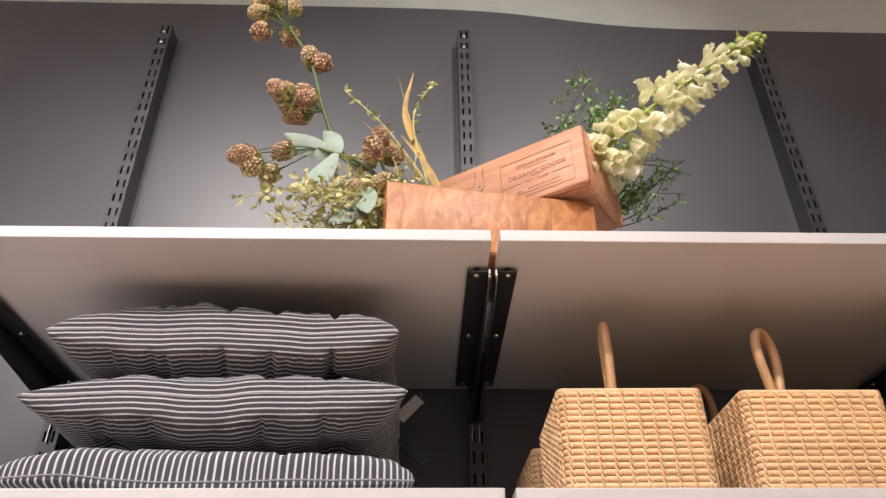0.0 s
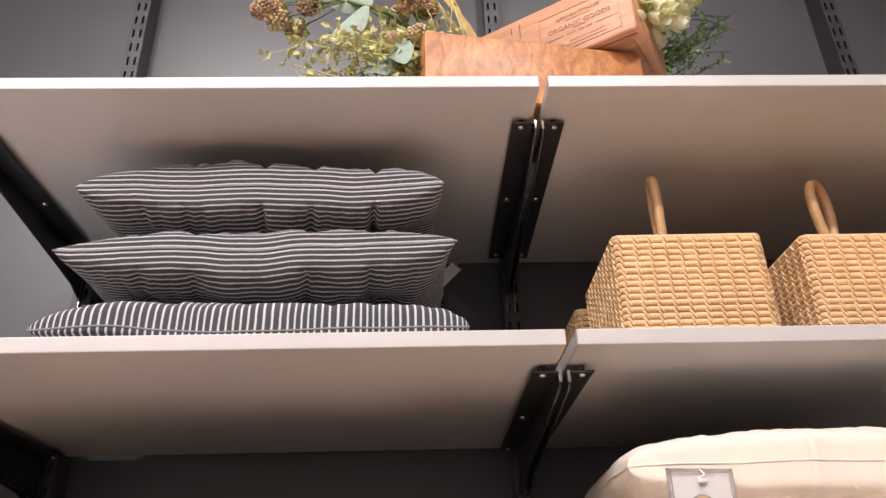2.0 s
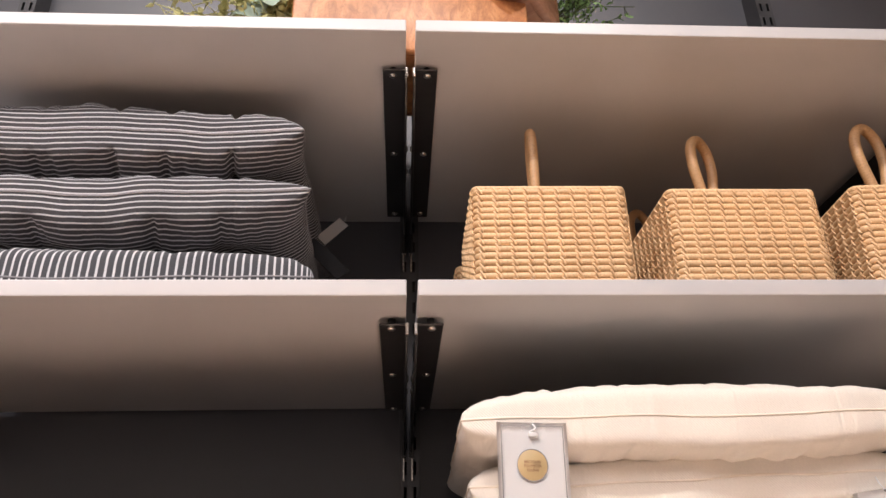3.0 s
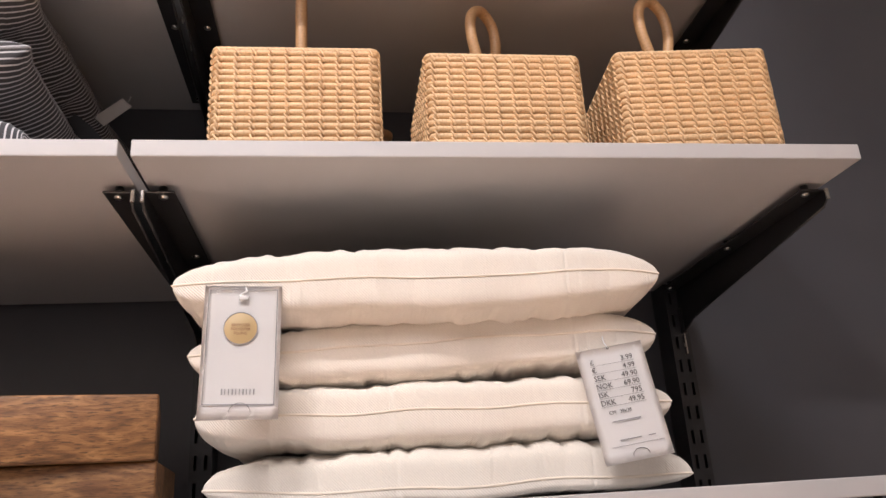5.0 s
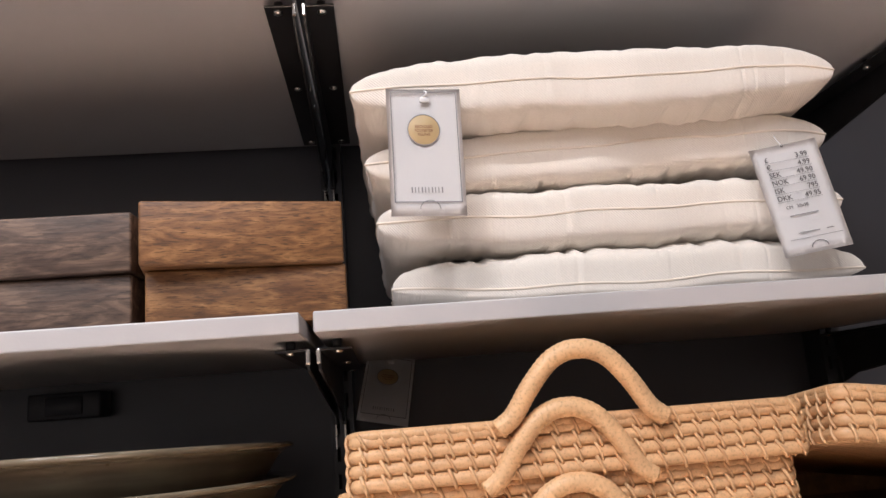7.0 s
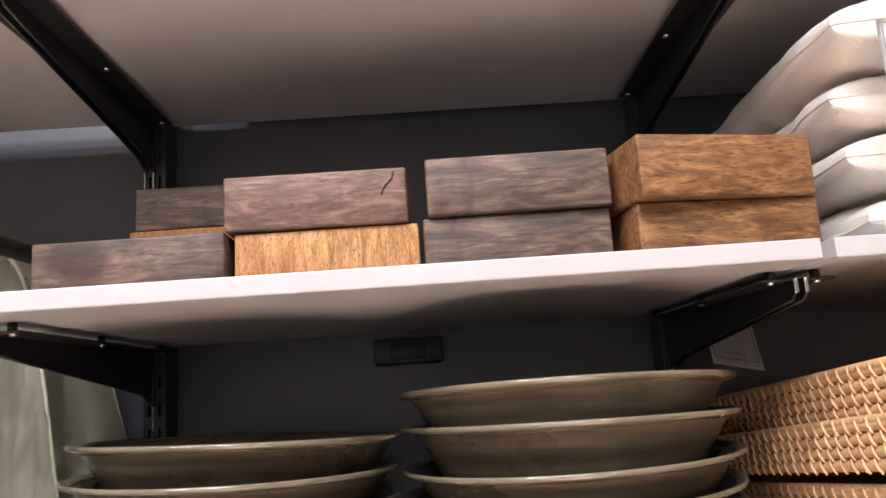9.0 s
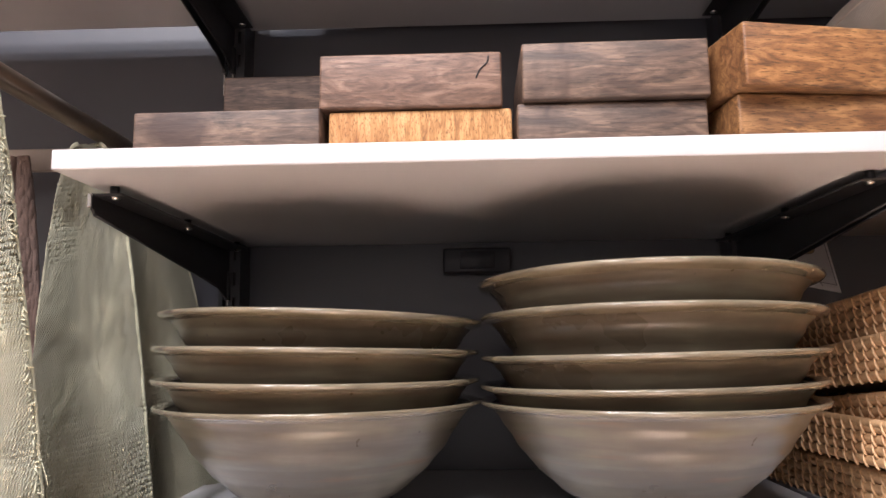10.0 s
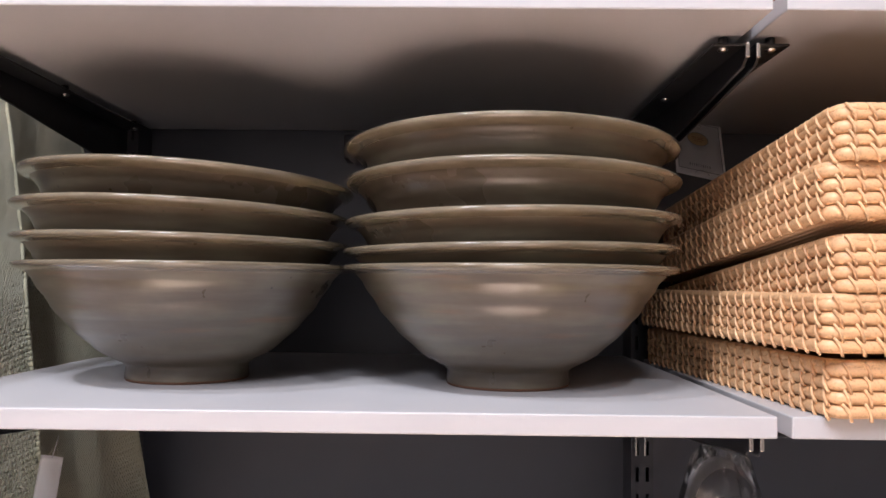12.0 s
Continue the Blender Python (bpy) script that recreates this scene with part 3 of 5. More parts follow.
GREY = "dark grey and white striped seat cushion in a stack"
cushion("seat_cushion", "dark grey seat cushion with upright white pinstripes, lowest in the stack", "cushion", "striped cushions",
        0.405, 0.385, 0.050, 0.016, pose(-0.302, 0.222, 2.054, 0, 0, 1.5), M_TICK_B, 3, (0.4,), 0.6, 0.22, piping=M_DARK_PIPE, side_puff=1.5)
striped = cushion("seat_cushion", GREY, "cushion", "striped cushions", 0.394, 0.375, 0.042, 0.052, pose(-0.304, 0.229, 2.147, -0.5, -0.6, 0.5), M_TICK, 11, (0.30, 0.62), 0.95, 0.25,
        piping=M_DARK_PIPE, side_puff=2.0, corner=0.05, n=150, pinches=((-0.33, 1.3), (0.25, 1.8), (0.58, 0.9)))
cushion("seat_cushion", "dark grey and white striped seat cushion on top of the stack", "cushion", "striped cushions",
        0.386, 0.365, 0.060, 0.050, pose(-0.3035, 0.236, 2.226, -0.5, 0.6, -1.0), M_TICK, 23, (0.30, 0.62), 1.1, 0.25, piping=M_DARK_PIPE, side_puff=2.0, corner=0.05, n=150,
        pinches=((-0.42, 0.9), (0.0, 2.4), (0.26, 1.5), (0.62, 1.9)))

ribbon = spline([(0.184, -0.029, 0.020), (0.200, -0.028, 0.006), (0.214, -0.030, -0.010), (0.2265, -0.029, -0.022)], 5)
side = Vector((0.0065, 0.0, 0.0060))
strip_verts = [p + side * k + Vector((0, y, 0)) for p in ribbon for k, y in ((-1, 0), (1, 0), (1, 0.0014), (-1, 0.0014))]
strip_faces = [(4 * i + a, 4 * i + (a + 1) % 4, 4 * i + 4 + (a + 1) % 4, 4 * i + 4 + a) for i in range(len(ribbon) - 1) for a in range(4)]
strip_faces += [(3, 2, 1, 0), tuple(4 * (len(ribbon) - 1) + a for a in range(4))]
part("chair_tie", raw(strip_verts, strip_faces), M_TIE, striped, "black cotton chair tie", smooth=False)

CREAM = "cream cotton seat cushion in a stack on a white shelf"
for i, (x, y, z, up_h, low_h, w, ry, rz, seed) in enumerate((
        (0.268, 0.235, 1.756, 0.041, 0.0150, 0.396, 1.3, -1.8, 5), (0.259, 0.236, 1.8145, 0.034, 0.0365, 0.396, 0.8, -1.8, 8),
        (0.255, 0.233, 1.869, 0.031, 0.0385, 0.396, -0.9, -2.4, 13), (0.247, 0.202, 1.9160, 0.038, 0.0400, 0.400, 0.1, -1.6, 21))):
    cushion("seat_cushion", CREAM if i < 3 else "cream cotton seat cushion on top of the stack", "cushion", "cream cushions",
            w, 0.385, up_h, low_h, pose(x, y, z, 0, ry, rz), M_CREAM, seed, (0.30, 0.60), 0.8, 0.17, n=150, piping=M_CREAM_PIPE, corner=-0.05, pinches=((-0.55, 0.4), (-0.18, 0.5), (0.12, 0.9), (0.47, 1.0)))


# ---- hang tags ----
def card(name, label, w, h, at):
    ob = thing(name, label, "tag", at=at)
    nx, nz = 10, 12
    pts = lambda off: [(-w / 2 + w * i / nx, off + 0.0012 * math.sin(3.0 * i / nx + 1) * (k / nz) - 0.0008, -h / 2 + h * k / nz) for k in range(nz + 1) for i in range(nx + 1)]
    bm = raw(pts(0.0), [(k * (nx + 1) + i, k * (nx + 1) + i + 1, (k + 1) * (nx + 1) + i + 1, (k + 1) * (nx + 1) + i) for k in range(nz) for i in range(nx)])
    bmesh.ops.solidify(bm, geom=bm.faces[:], thickness=-0.0005)
    part("card", bm, M_CARD, ob)
    return ob


def bars(parent, material, rows, y=-0.0015, name="print_bar"):
    for x0, x1, z0, z1 in rows:
        part(name, box_bm(x0, x1, y - 0.00015, y + 0.00015, z0, z1), material, parent, smooth=False)


def on_card(x, z, y=-0.0015):
    return pose(x, y, z, 90, 0, 0)


def brand_tag(at, label):
    tag = card("brand_tag", label, 0.0585, 0.104, at)
    bars(tag, M_PRINT_GREY, ((-0.0262, 0.0262, 0.0486, 0.0493), (-0.0262, 0.0262, -0.0412, -0.0405), (-0.0262, -0.0255, -0.0405, 0.0486), (0.0255, 0.0262, -0.0405, 0.0486)), name="border_line")
    disc = lathe([(0.0001, 0.0003), (0.0121, 0.0003), (0.0125, 0.0)], 40)
    sticker = part("sticker", disc, M_KRAFT, tag, "kraft gold round sticker", at=on_card(-0.001, 0.0175))
    ring = lathe([(0.0122, 0.0002), (0.0124, 0.0007), (0.0129, 0.0002)], 40)
    part("sticker_rim", ring, M_PRINT_GREY, sticker)
    for k, word in enumerate(("RECYCLED", "POLYESTER", "FILLING")):
        lettering(word, 0.0030, M_INK, tag, on_card(-0.001, 0.0190 - 0.0032 * k, -0.0020), align="CENTER", squeeze=0.95)
    # the maker's mark, as plain strokes
    x = -0.013
    for k in range(10):
        wide = 0.0010 if k % 3 else 0.0016
        bars(tag, M_PRINT_GREY, ((x, x + wide * 0.6, -0.0335, -0.0292),), name="mark_stroke")
        x += 0.0026
    loop = tube(spline([(-0.002, -0.002, 0.044), (0.002, -0.005, 0.046), (0.001, 0.002, 0.052)], 6), 0.0009, 6)
    part("tag_loop", loop, M_PLASTIC, tag, "white plastic tag loop")
    part("loop_head", box_bm(-0.0035, 0.0040, -0.0040, -0.0018, 0.0395, 0.0440, 0.0008, 2), M_PLASTIC, tag)
    arc = [(0.0078 * math.cos(a) + 0.001, -0.0016, -0.0465 + 0.0068 * math.sin(a)) for a in [math.pi * i / 14 for i in range(15)]]
    part("perforation", tube(arc, 0.0003, 4), M_PRINT_GREY, tag)
    return tag


brand_tag(pose(0.0965, 0.0060, 1.8605, -1.0, 1.2, 5.0), "white card swing tag with kraft sticker on cream cushions")
price = card("price_tag", "white card price tag printed with six currencies on the cream cushions", 0.0575, 0.094, pose(0.4000, 0.0180, 1.8110, -4.0, -7.5, -3.0))
for k, (unit, value) in enumerate((("£", "3.99"), ("€", "4.99"), ("SEK", "49.90"), ("NOK", "69.90"), ("ISK", "795"), ("DKK", "49.95"))):
    z = 0.0335 - 0.0069 * k
    lettering(unit, 0.0062, M_PRINT, price, on_card(-0.0195, z))
    lettering(value, 0.0062, M_PRINT, price, on_card(0.0180, z), align="RIGHT")
    bars(price, M_PRINT_GREY, ((-0.0200, 0.0185, z - 0.0012, z - 0.0010),), name="rule")
lettering("CM   38x38", 0.0040, M_PRINT, price, on_card(-0.0150, -0.0085))
bars(price, M_PRINT_GREY, ((-0.014, 0.010, -0.0150, -0.0142), (-0.012, 0.006, -0.0300, -0.0293), (0.012, 0.018, -0.0300, -0.0293), (-0.020, 0.024, -0.0345, -0.0342)))
arc = [(0.0068 * math.cos(a) + 0.002, -0.0016, -0.0430 + 0.0050 * math.sin(a)) for a in [math.pi * i / 12 for i in range(13)]]
part("perforation", tube(arc, 0.0003, 4), M_PRINT, price)
part("punch_hole", lathe([(0.0001, 0.0002), (0.0011, 0.0002), (0.0012, 0)], 12), M_PRINT, price, at=on_card(-0.001, 0.0455))
part("tag_thread", tube(spline([(-0.001, -0.0015, 0.0455), (-0.002, 0.001, 0.052), (0.0, 0.006, 0.058)], 5), 0.0005, 5), M_PLASTIC, price, "clear plastic thread")
brand_tag(pose(0.0585, 0.355, 1.690, -40.0, 12.0, 0.0), "white card swing tag hanging behind the trays")
small = card("care_label", "small pale fabric label sewn to the side of a striped cushion", 0.016, 0.045, pose(-0.1000, 0.285, 2.225, 0, 42, 20))
part("tag_thread", tube([(0, 0, 0.024), (-0.004, 0.002, 0.032)], 0.0005, 5), M_PLASTIC, small)


# ---- woven rattan ----
def ring_path(w, d, r, pitch, bulge, y_off=0.0):
    """A rounded rectangle whose cane swells a little between the wraps. Returns points and the outward normals."""
    sides = [((-w / 2 + r, -d / 2), (w / 2 - r, -d / 2), (0, -1)), ((w / 2, -d / 2 + r), (w / 2, d / 2 - r), (1, 0)),
             ((w / 2 - r, d / 2), (-w / 2 + r, d / 2), (0, 1)), ((-w / 2, d / 2 - r), (-w / 2, -d / 2 + r), (-1, 0))]
    pts, wraps = [], []
    for a, b, nrm in sides:
        length = math.hypot(b[0] - a[0], b[1] - a[1])
        k = max(2, round(length / pitch))
        for i in range(k):
            for f in (0.0, 0.3, 0.7):
                t = (i + f) / k
                o = 0.0 if f == 0 else bulge
                pts.append((a[0] + (b[0] - a[0]) * t + nrm[0] * o, a[1] + (b[1] - a[1]) * t + nrm[1] * o))
            wraps.append((a[0] + (b[0] - a[0]) * i / k, a[1] + (b[1] - a[1]) * i / k, nrm, (b[0] - a[0]) / length, (b[1] - a[1]) / length))
        pts.append(b)
        wraps.append((b[0], b[1], nrm, (b[0] - a[0]) / length, (b[1] - a[1]) / length))
        corner = math.atan2(nrm[1], nrm[0])
        cx, cy = b[0] - nrm[0] * r, b[1] - nrm[1] * r
        for s in (0.33, 0.67):
            an = corner + s * math.pi / 2
            pts.append((cx + r * math.cos(an), cy + r * math.sin(an)))
    return pts, wraps


def weave(parent, w, d, rows, row_h, cane, pitch, material, seed, slant=0.66, wrap_r=0.00115, corner=0.004, bulge=0.12):
    """Stacked cane rings, each a part, with one mesh of slanting wraps that binds them."""
    rng = random.Random(seed)
    pts, wraps = ring_path(w, d, corner, pitch, cane * bulge)
    ring = joined([tube_data([(x, y, 0) for x, y in pts], cane, 8, True, row_h * 0.50 / cane)])
    ring.materials.append(material)
    for k in range(rows):
        part("cane_ring", ring, material, parent, at=pose(rng.uniform(-0.0006, 0.0006), rng.uniform(-0.0006, 0.0006), row_h * (k + 0.5), 0, 0, rng.uniform(-0.15, 0.15)))
    pieces = []
    for k in range(rows):
        for x, y, nrm, dx, dy in wraps:
            z, s, o = row_h * (k + 0.5), slant * row_h * rng.uniform(0.75, 1.25), cane * 0.86
            line = []
            for f, push in ((-0.64, 0.80), (-0.42, 1.22), (0.0, 1.46), (0.42, 1.22), (0.64, 0.80)):
                line.append((x + nrm[0] * (o * push) + dx * s * f * 0.8, y + nrm[1] * (o * push) + dy * s * f * 0.8, z - f * row_h))
            pieces.append(tube_data(line, wrap_r * rng.uniform(0.85, 1.15), 5))
    part("wrapping", joined(pieces), material, parent, "slanting cane wraps", kind="stuff")


def wrapped_loop(points, radius, material, parent, name, pitch=0.0042, flat=1.0, label=""):
    """A handle wound with cane: the tube swells once for every turn."""
    path = [Vector(p) for p in points]
    total = sum((b - a).length for a, b in zip(path, path[1:]))
    count = int(total / pitch * 3)
    cum = [0.0]
    for a, b in zip(path, path[1:]):
        cum.append(cum[-1] + (b - a).length)
    out, rad, j = [], [], 0
    for i in range(count + 1):
        s = total * i / count
        while j < len(path) - 2 and cum[j + 1] < s:
            j += 1
        f = (s - cum[j]) / max(1e-9, cum[j + 1] - cum[j])
        out.append(path[j].lerp(path[j + 1], f))
        rad.append(radius * (0.955 if i % 3 == 0 else 1.01))
    return part(name, tube(out, rad, 10, False, flat), material, parent, label)


def basket(at, turn, seed, label, fallen=False, squash=1.0, tall=1.20):
    w, d, rows, row_h = 0.146, 0.146, 16, 0.0069
    ob = thing("lidded_basket", label, "basket", "rattan baskets", at=at)
    weave(ob, w, d, rows, row_h, 0.0034, 0.0148, M_RATTAN, seed)
    part("liner", box_bm(-w / 2 + 0.003, w / 2 - 0.003, -d / 2 + 0.003, d / 2 - 0.003, 0.001, rows * row_h - 0.002), M_RATTAN_IN, ob, "inner wall darkened in colour as shade", smooth=False)
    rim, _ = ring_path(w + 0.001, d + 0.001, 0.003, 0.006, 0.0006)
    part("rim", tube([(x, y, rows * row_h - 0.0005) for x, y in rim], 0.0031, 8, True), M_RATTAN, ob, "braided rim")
    lid = part("lid", box_bm(-w / 2 + 0.004, w / 2 - 0.004, -d / 2 + 0.004, d / 2 - 0.004, rows * row_h - 0.0018, rows * row_h + 0.0004), M_RATTAN_IN, ob, "woven lid, its base darkened in colour as shade", smooth=False)
    strand = joined([tube_data([(-w / 2 + 0.004, 0, 0), (w / 2 - 0.004, 0, 0)], 0.0036, 6)])
    for i in range(16):
        part("lid_strand", strand, M_RATTAN, lid, at=pose(0, -d / 2 + 0.008 + 0.0085 * i, rows * row_h + 0.001))
    c, s = math.cos(radians(turn)), math.sin(radians(turn))
    shape = [(-0.006, 0.0), (-0.011, 0.03), (-0.020, 0.064), (-0.0165, 0.087), (0.0, 0.098), (0.0165, 0.087), (0.020, 0.064), (0.011, 0.03), (0.006, 0.0)]
    tip = 1.15 if fallen else 0.0
    line = []
    for u, v in shape:
        u, v = u * squash, v * tall
        line.append((u * c + v * math.sin(tip) * s, u * s - v * math.sin(tip) * c, rows * row_h + v * math.cos(tip)))
    wrapped_loop(spline(line, 6), 0.0060, M_RATTAN_H, ob, "handle", 0.0034, 1.0, "wrapped cane loop handle")
    return ob


B_LABEL = "square honey rattan basket with lid and loop handle"
basket(pose(0.1370, 0.106, TOPS[2], 0, 0, -1.0), 91, 31, B_LABEL, squash=0.38, tall=1.16)
basket(pose(0.3330, 0.109, TOPS[2], 0, 0, -0.5), 38, 32, B_LABEL, tall=1.10)
basket(pose(0.5250, 0.094, TOPS[2], 0, 0, -5.0), 24, 33, B_LABEL)
basket(pose(0.1330, 0.305, TOPS[2], 0, 0, 1.0), 80, 34, "square honey rattan basket standing behind the front row", True)
basket(pose(0.3230, 0.308, TOPS[2], 0, 0, 2.0), 30, 35, "square honey rattan basket standing behind the front row")
basket(pose(0.5200, 0.306, TOPS[2], 0, 0, -1.0), 60, 36, "square honey rattan basket standing behind the front row", True)


def tray(at, seed, label, w=0.312, d=0.390, lean=0.012, hx=0.0):
    rows, row_h = 4, 0.0094
    top = rows * row_h
    ob = thing("rattan_tray", label, "tray", "rattan trays", at=at)
    weave(ob, w, d, rows, row_h, 0.0040, 0.0150, M_RATTAN_T, seed, 0.55, 0.0013, 0.006, 0.08)
    base_part = part("bottom", box_bm(-w / 2 + 0.0035, w / 2 - 0.0035, -d / 2 + 0.0035, d / 2 - 0.0035, 0.0035, 0.006), M_RATTAN_IN, ob, "woven bottom darkened in colour as shade", smooth=False)
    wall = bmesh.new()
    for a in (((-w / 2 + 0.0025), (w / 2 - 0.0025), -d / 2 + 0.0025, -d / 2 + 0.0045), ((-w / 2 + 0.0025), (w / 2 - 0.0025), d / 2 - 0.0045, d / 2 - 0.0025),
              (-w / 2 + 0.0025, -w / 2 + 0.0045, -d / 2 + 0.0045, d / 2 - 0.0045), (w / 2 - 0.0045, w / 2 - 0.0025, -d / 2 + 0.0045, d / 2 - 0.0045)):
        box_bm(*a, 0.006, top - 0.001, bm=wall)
    part("inner_wall", wall, M_RATTAN_IN, ob, "inner wall darkened in colour as shade", smooth=False)
    strand = joined([tube_data([(0, -d / 2 + 0.004, 0.0), (0, d / 2 - 0.004, 0.0)], 0.0032, 5)])
    for i in range(int((w - 0.016) / 0.0085)):
        part("bottom_strand", strand, M_RATTAN_T, base_part, at=pose(-w / 2 + 0.010 + 0.0085 * i, 0, 0.0032))
    rim, _ = ring_path(w, d, 0.010, 0.008, 0.0008)
    part("rim", tube([(x, y, top - 0.0010) for x, y in rim], 0.0040, 8, True), M_RATTAN_T, ob, "braided rim")
    for sgn, lift in ((-1, 1.0), (1, 0.35)):
        base = [(-0.066, 0.0, -0.004), (-0.054, 0.25, 0.004), (-0.040, 0.6, 0.022), (-0.024, 0.88, 0.038), (-0.010, 0.98, 0.0445), (0.0, 1.0, 0.0455), (0.010, 0.98, 0.0445), (0.024, 0.88, 0.038), (0.040, 0.6, 0.022), (0.054, 0.25, 0.004), (0.066, 0.0, -0.004)]
        line = [(hx + x * 0.90, sgn * (d / 2 + 0.008 + lean * t), top + (z * lift if z > 0 else z)) for x, t, z in base]
        wrapped_loop(spline(line, 6), 0.0070, M_RATTAN_T, ob, "handle", 0.0040, 1.0, "cane-wound arched handle")
    return ob


def tray_by_corner(x, y, z, rx, rz, seed, label, w=0.312, d=0.390, hx=0.0):
    """Sets a tray by the foot of its front left corner; rx below zero lifts its front."""
    turn = pose(0, 0, 0, rx, 0, rz)
    return tray(pose(x, y, z) @ turn @ pose(w / 2, d / 2, 0), seed, label, w, d, hx=hx)


T_LABEL = "orange-brown rattan tray with wound handles in a stack"
for k, (x, y, z, rx, rz, w, d, hx) in enumerate(((0.0306, -0.0094, 1.4385, 0.0, 3.9, 0.312, 0.378, 0.0), (0.0205, -0.0190, 1.4838, 0.0, 3.8, 0.314, 0.378, 0.0),
                                                (0.0307, -0.0200, 1.5250, -6.2, 2.5, 0.296, 0.352, 0.0), (0.0230, -0.0215, 1.5752, -6.4, 2.4, 0.320, 0.374, -0.006), (0.0300, -0.0245, 1.6143, -5.8, 1.8, 0.322, 0.374, -0.003))):
    tray_by_corner(x, y, z, rx, rz, 50 + k, T_LABEL if k < 2 else "orange-brown rattan tray with wound handles lying tilted in a stack", w, d, hx)
z = TOPS[0] + 0.0005
for k, (x, y, rz) in enumerate(((0.530, 0.160, 0.0), (0.528, 0.165, 1.0), (0.531, 0.161, -1.0))):
    tray(pose(x, y, z, 0, 0, rz), 60 + k, "orange-brown rattan tray in a shorter second stack")
    z += 0.0416
tray(pose(0.375, -0.023, 1.6220) @ pose(0, 0, 0, -7.0, 7.5, -2.0) @ pose(0.156, 0.195, 0), 64, "orange-brown rattan tray lying tilted on the second stack")


# ---- wooden boxes ----
def wood_box(x0, x1, y0, z0, h, material, label, depth=0.12, rz=0.0):
    w = x1 - x0
    ob = thing("wooden_box", label, "box", "wooden boxes", at=pose((x0 + x1) / 2, y0 + depth / 2, z0, 0, 0, rz))
    bm = box_bm(-w / 2, w / 2, -depth / 2, depth / 2, 0.0, h, 0.0022, 3)
    for v in bm.verts:
        v.co += Vector((0.0006 * noise.noise(v.co * 25 + Vector((x0 * 40, 0, z0 * 30))), 0.0, 0.0008 * noise.noise(v.co * 18 + Vector((3, x0 * 60, 1)))))
    part("block", bm, material, ob)
    return ob


Z2 = TOPS[1]
crack_box = wood_box(-0.462, -0.309, 0.066, Z2 + 0.0475, 0.047, M_BOX_RED, "red-brown wooden box with a small crack, on a golden box", 0.125)
wood_box(-0.4545, -0.3015, 0.070, Z2, 0.0465, M_BOX_GOLD, "raw golden wooden box on a white shelf", 0.125)
wood_box(-0.2925, -0.1400, 0.058, Z2 + 0.0490, 0.049, M_BOX_DARK, "dark wooden box stacked on another on a white shelf", 0.125, -0.6)
wood_box(-0.2975, -0.1420, 0.064, Z2, 0.0482, M_BOX_DARK, "dark grey-brown wooden box on a white shelf", 0.125)
wood_box(-0.1400, 0.0160, 0.038, Z2 + 0.0458, 0.051, M_BOX_BROWN, "golden-brown wooden box stacked askew on another box", 0.135, 11.5)
wood_box(-0.1340, 0.0210, 0.050, Z2, 0.0452, M_BOX_BROWN, "golden-brown wooden box on a white shelf", 0.15, 6.0)
wood_box(-0.6170, -0.4600, 0.062, Z2, 0.0475, M_BOX_DARK, "dark wooden box at the end of a white shelf", 0.125)
wood_box(-0.5930, -0.4400, 0.200, Z2 + 0.0, 0.085, M_BOX_GOLD, "raw golden wooden box behind the front row", 0.12)
wood_box(-0.5885, -0.4400, 0.203, Z2 + 0.0855, 0.044, M_BOX_DARK, "very dark wooden box lying on the golden box behind", 0.12)
crack = tube(spline([(0.055, -0.0628, 0.024), (0.058, -0.0629, 0.031), (0.064, -0.0629, 0.037), (0.0655, -0.0628, 0.043)], 5), 0.0006, 5)
part("crack", crack, M_SLOT, crack_box, "black drying crack")


# ---- bowls ----
def bowl_mesh():
    h, rim = 0.1, 0.150
    outer = [(0.0005, 0.003), (0.046, 0.003), (0.050, 0.0), (0.0545, 0.0), (0.0555, 0.003), (0.0548, 0.0125), (0.058, 0.0155)]
    outer += [(0.066, 0.0195), (0.080, 0.0275), (0.093, 0.0385), (0.1045, 0.0495), (0.1145, 0.0610), (0.1235, 0.0735), (0.1315, 0.0855), (0.1372, 0.0925), (0.1400, 0.0945)]
    inner = [(0.1400, 0.0975), (0.1305, 0.0900), (0.121, 0.073), (0.110, 0.056), (0.094, 0.040), (0.072, 0.027), (0.04, 0.020), (0.0005, 0.0185)]
    dense = []
    for chain in (outer, inner):
        pts = spline([(r, 0, z) for r, z in chain[6:] if chain is outer] if chain is outer else [(r, 0, z) for r, z in chain], 4)
        if chain is outer:
            dense.append([*chain[:6], *[(p.x, p.z) for p in pts]])
        else:
            dense.append([(p.x, p.z) for p in pts])
    body = dense[0]
    body = [(r + (0.0007 * math.sin(z * 330) if 0.02 < z < 0.088 else 0), z) for r, z in body]
    return lathe(body, 96), lathe([(0.1385, 0.0938), (0.1450, 0.0957), (0.1487, 0.0972), (0.1502, 0.0992), (0.1492, 0.1012), (0.1455, 0.1008), (0.1398, 0.0978)], 96), lathe(dense[1], 96), lathe([(0.0498, 0.0002), (0.0547, 0.0002), (0.0558, 0.0022)], 96)


def bowl(at, label):
    ob = thing("serving_bowl", label, "bowl", "olive bowls", at=at)
    for name, bm, mat, lab in zip(("body", "rim", "inside", "foot_ring"), bowl_mesh(), (M_GLAZE, M_RIM, M_GLAZE, M_CLAY), ("", "glossy paler rim", "", "unglazed clay foot ring")):
        part(name, bm, mat, ob, lab)
    return ob


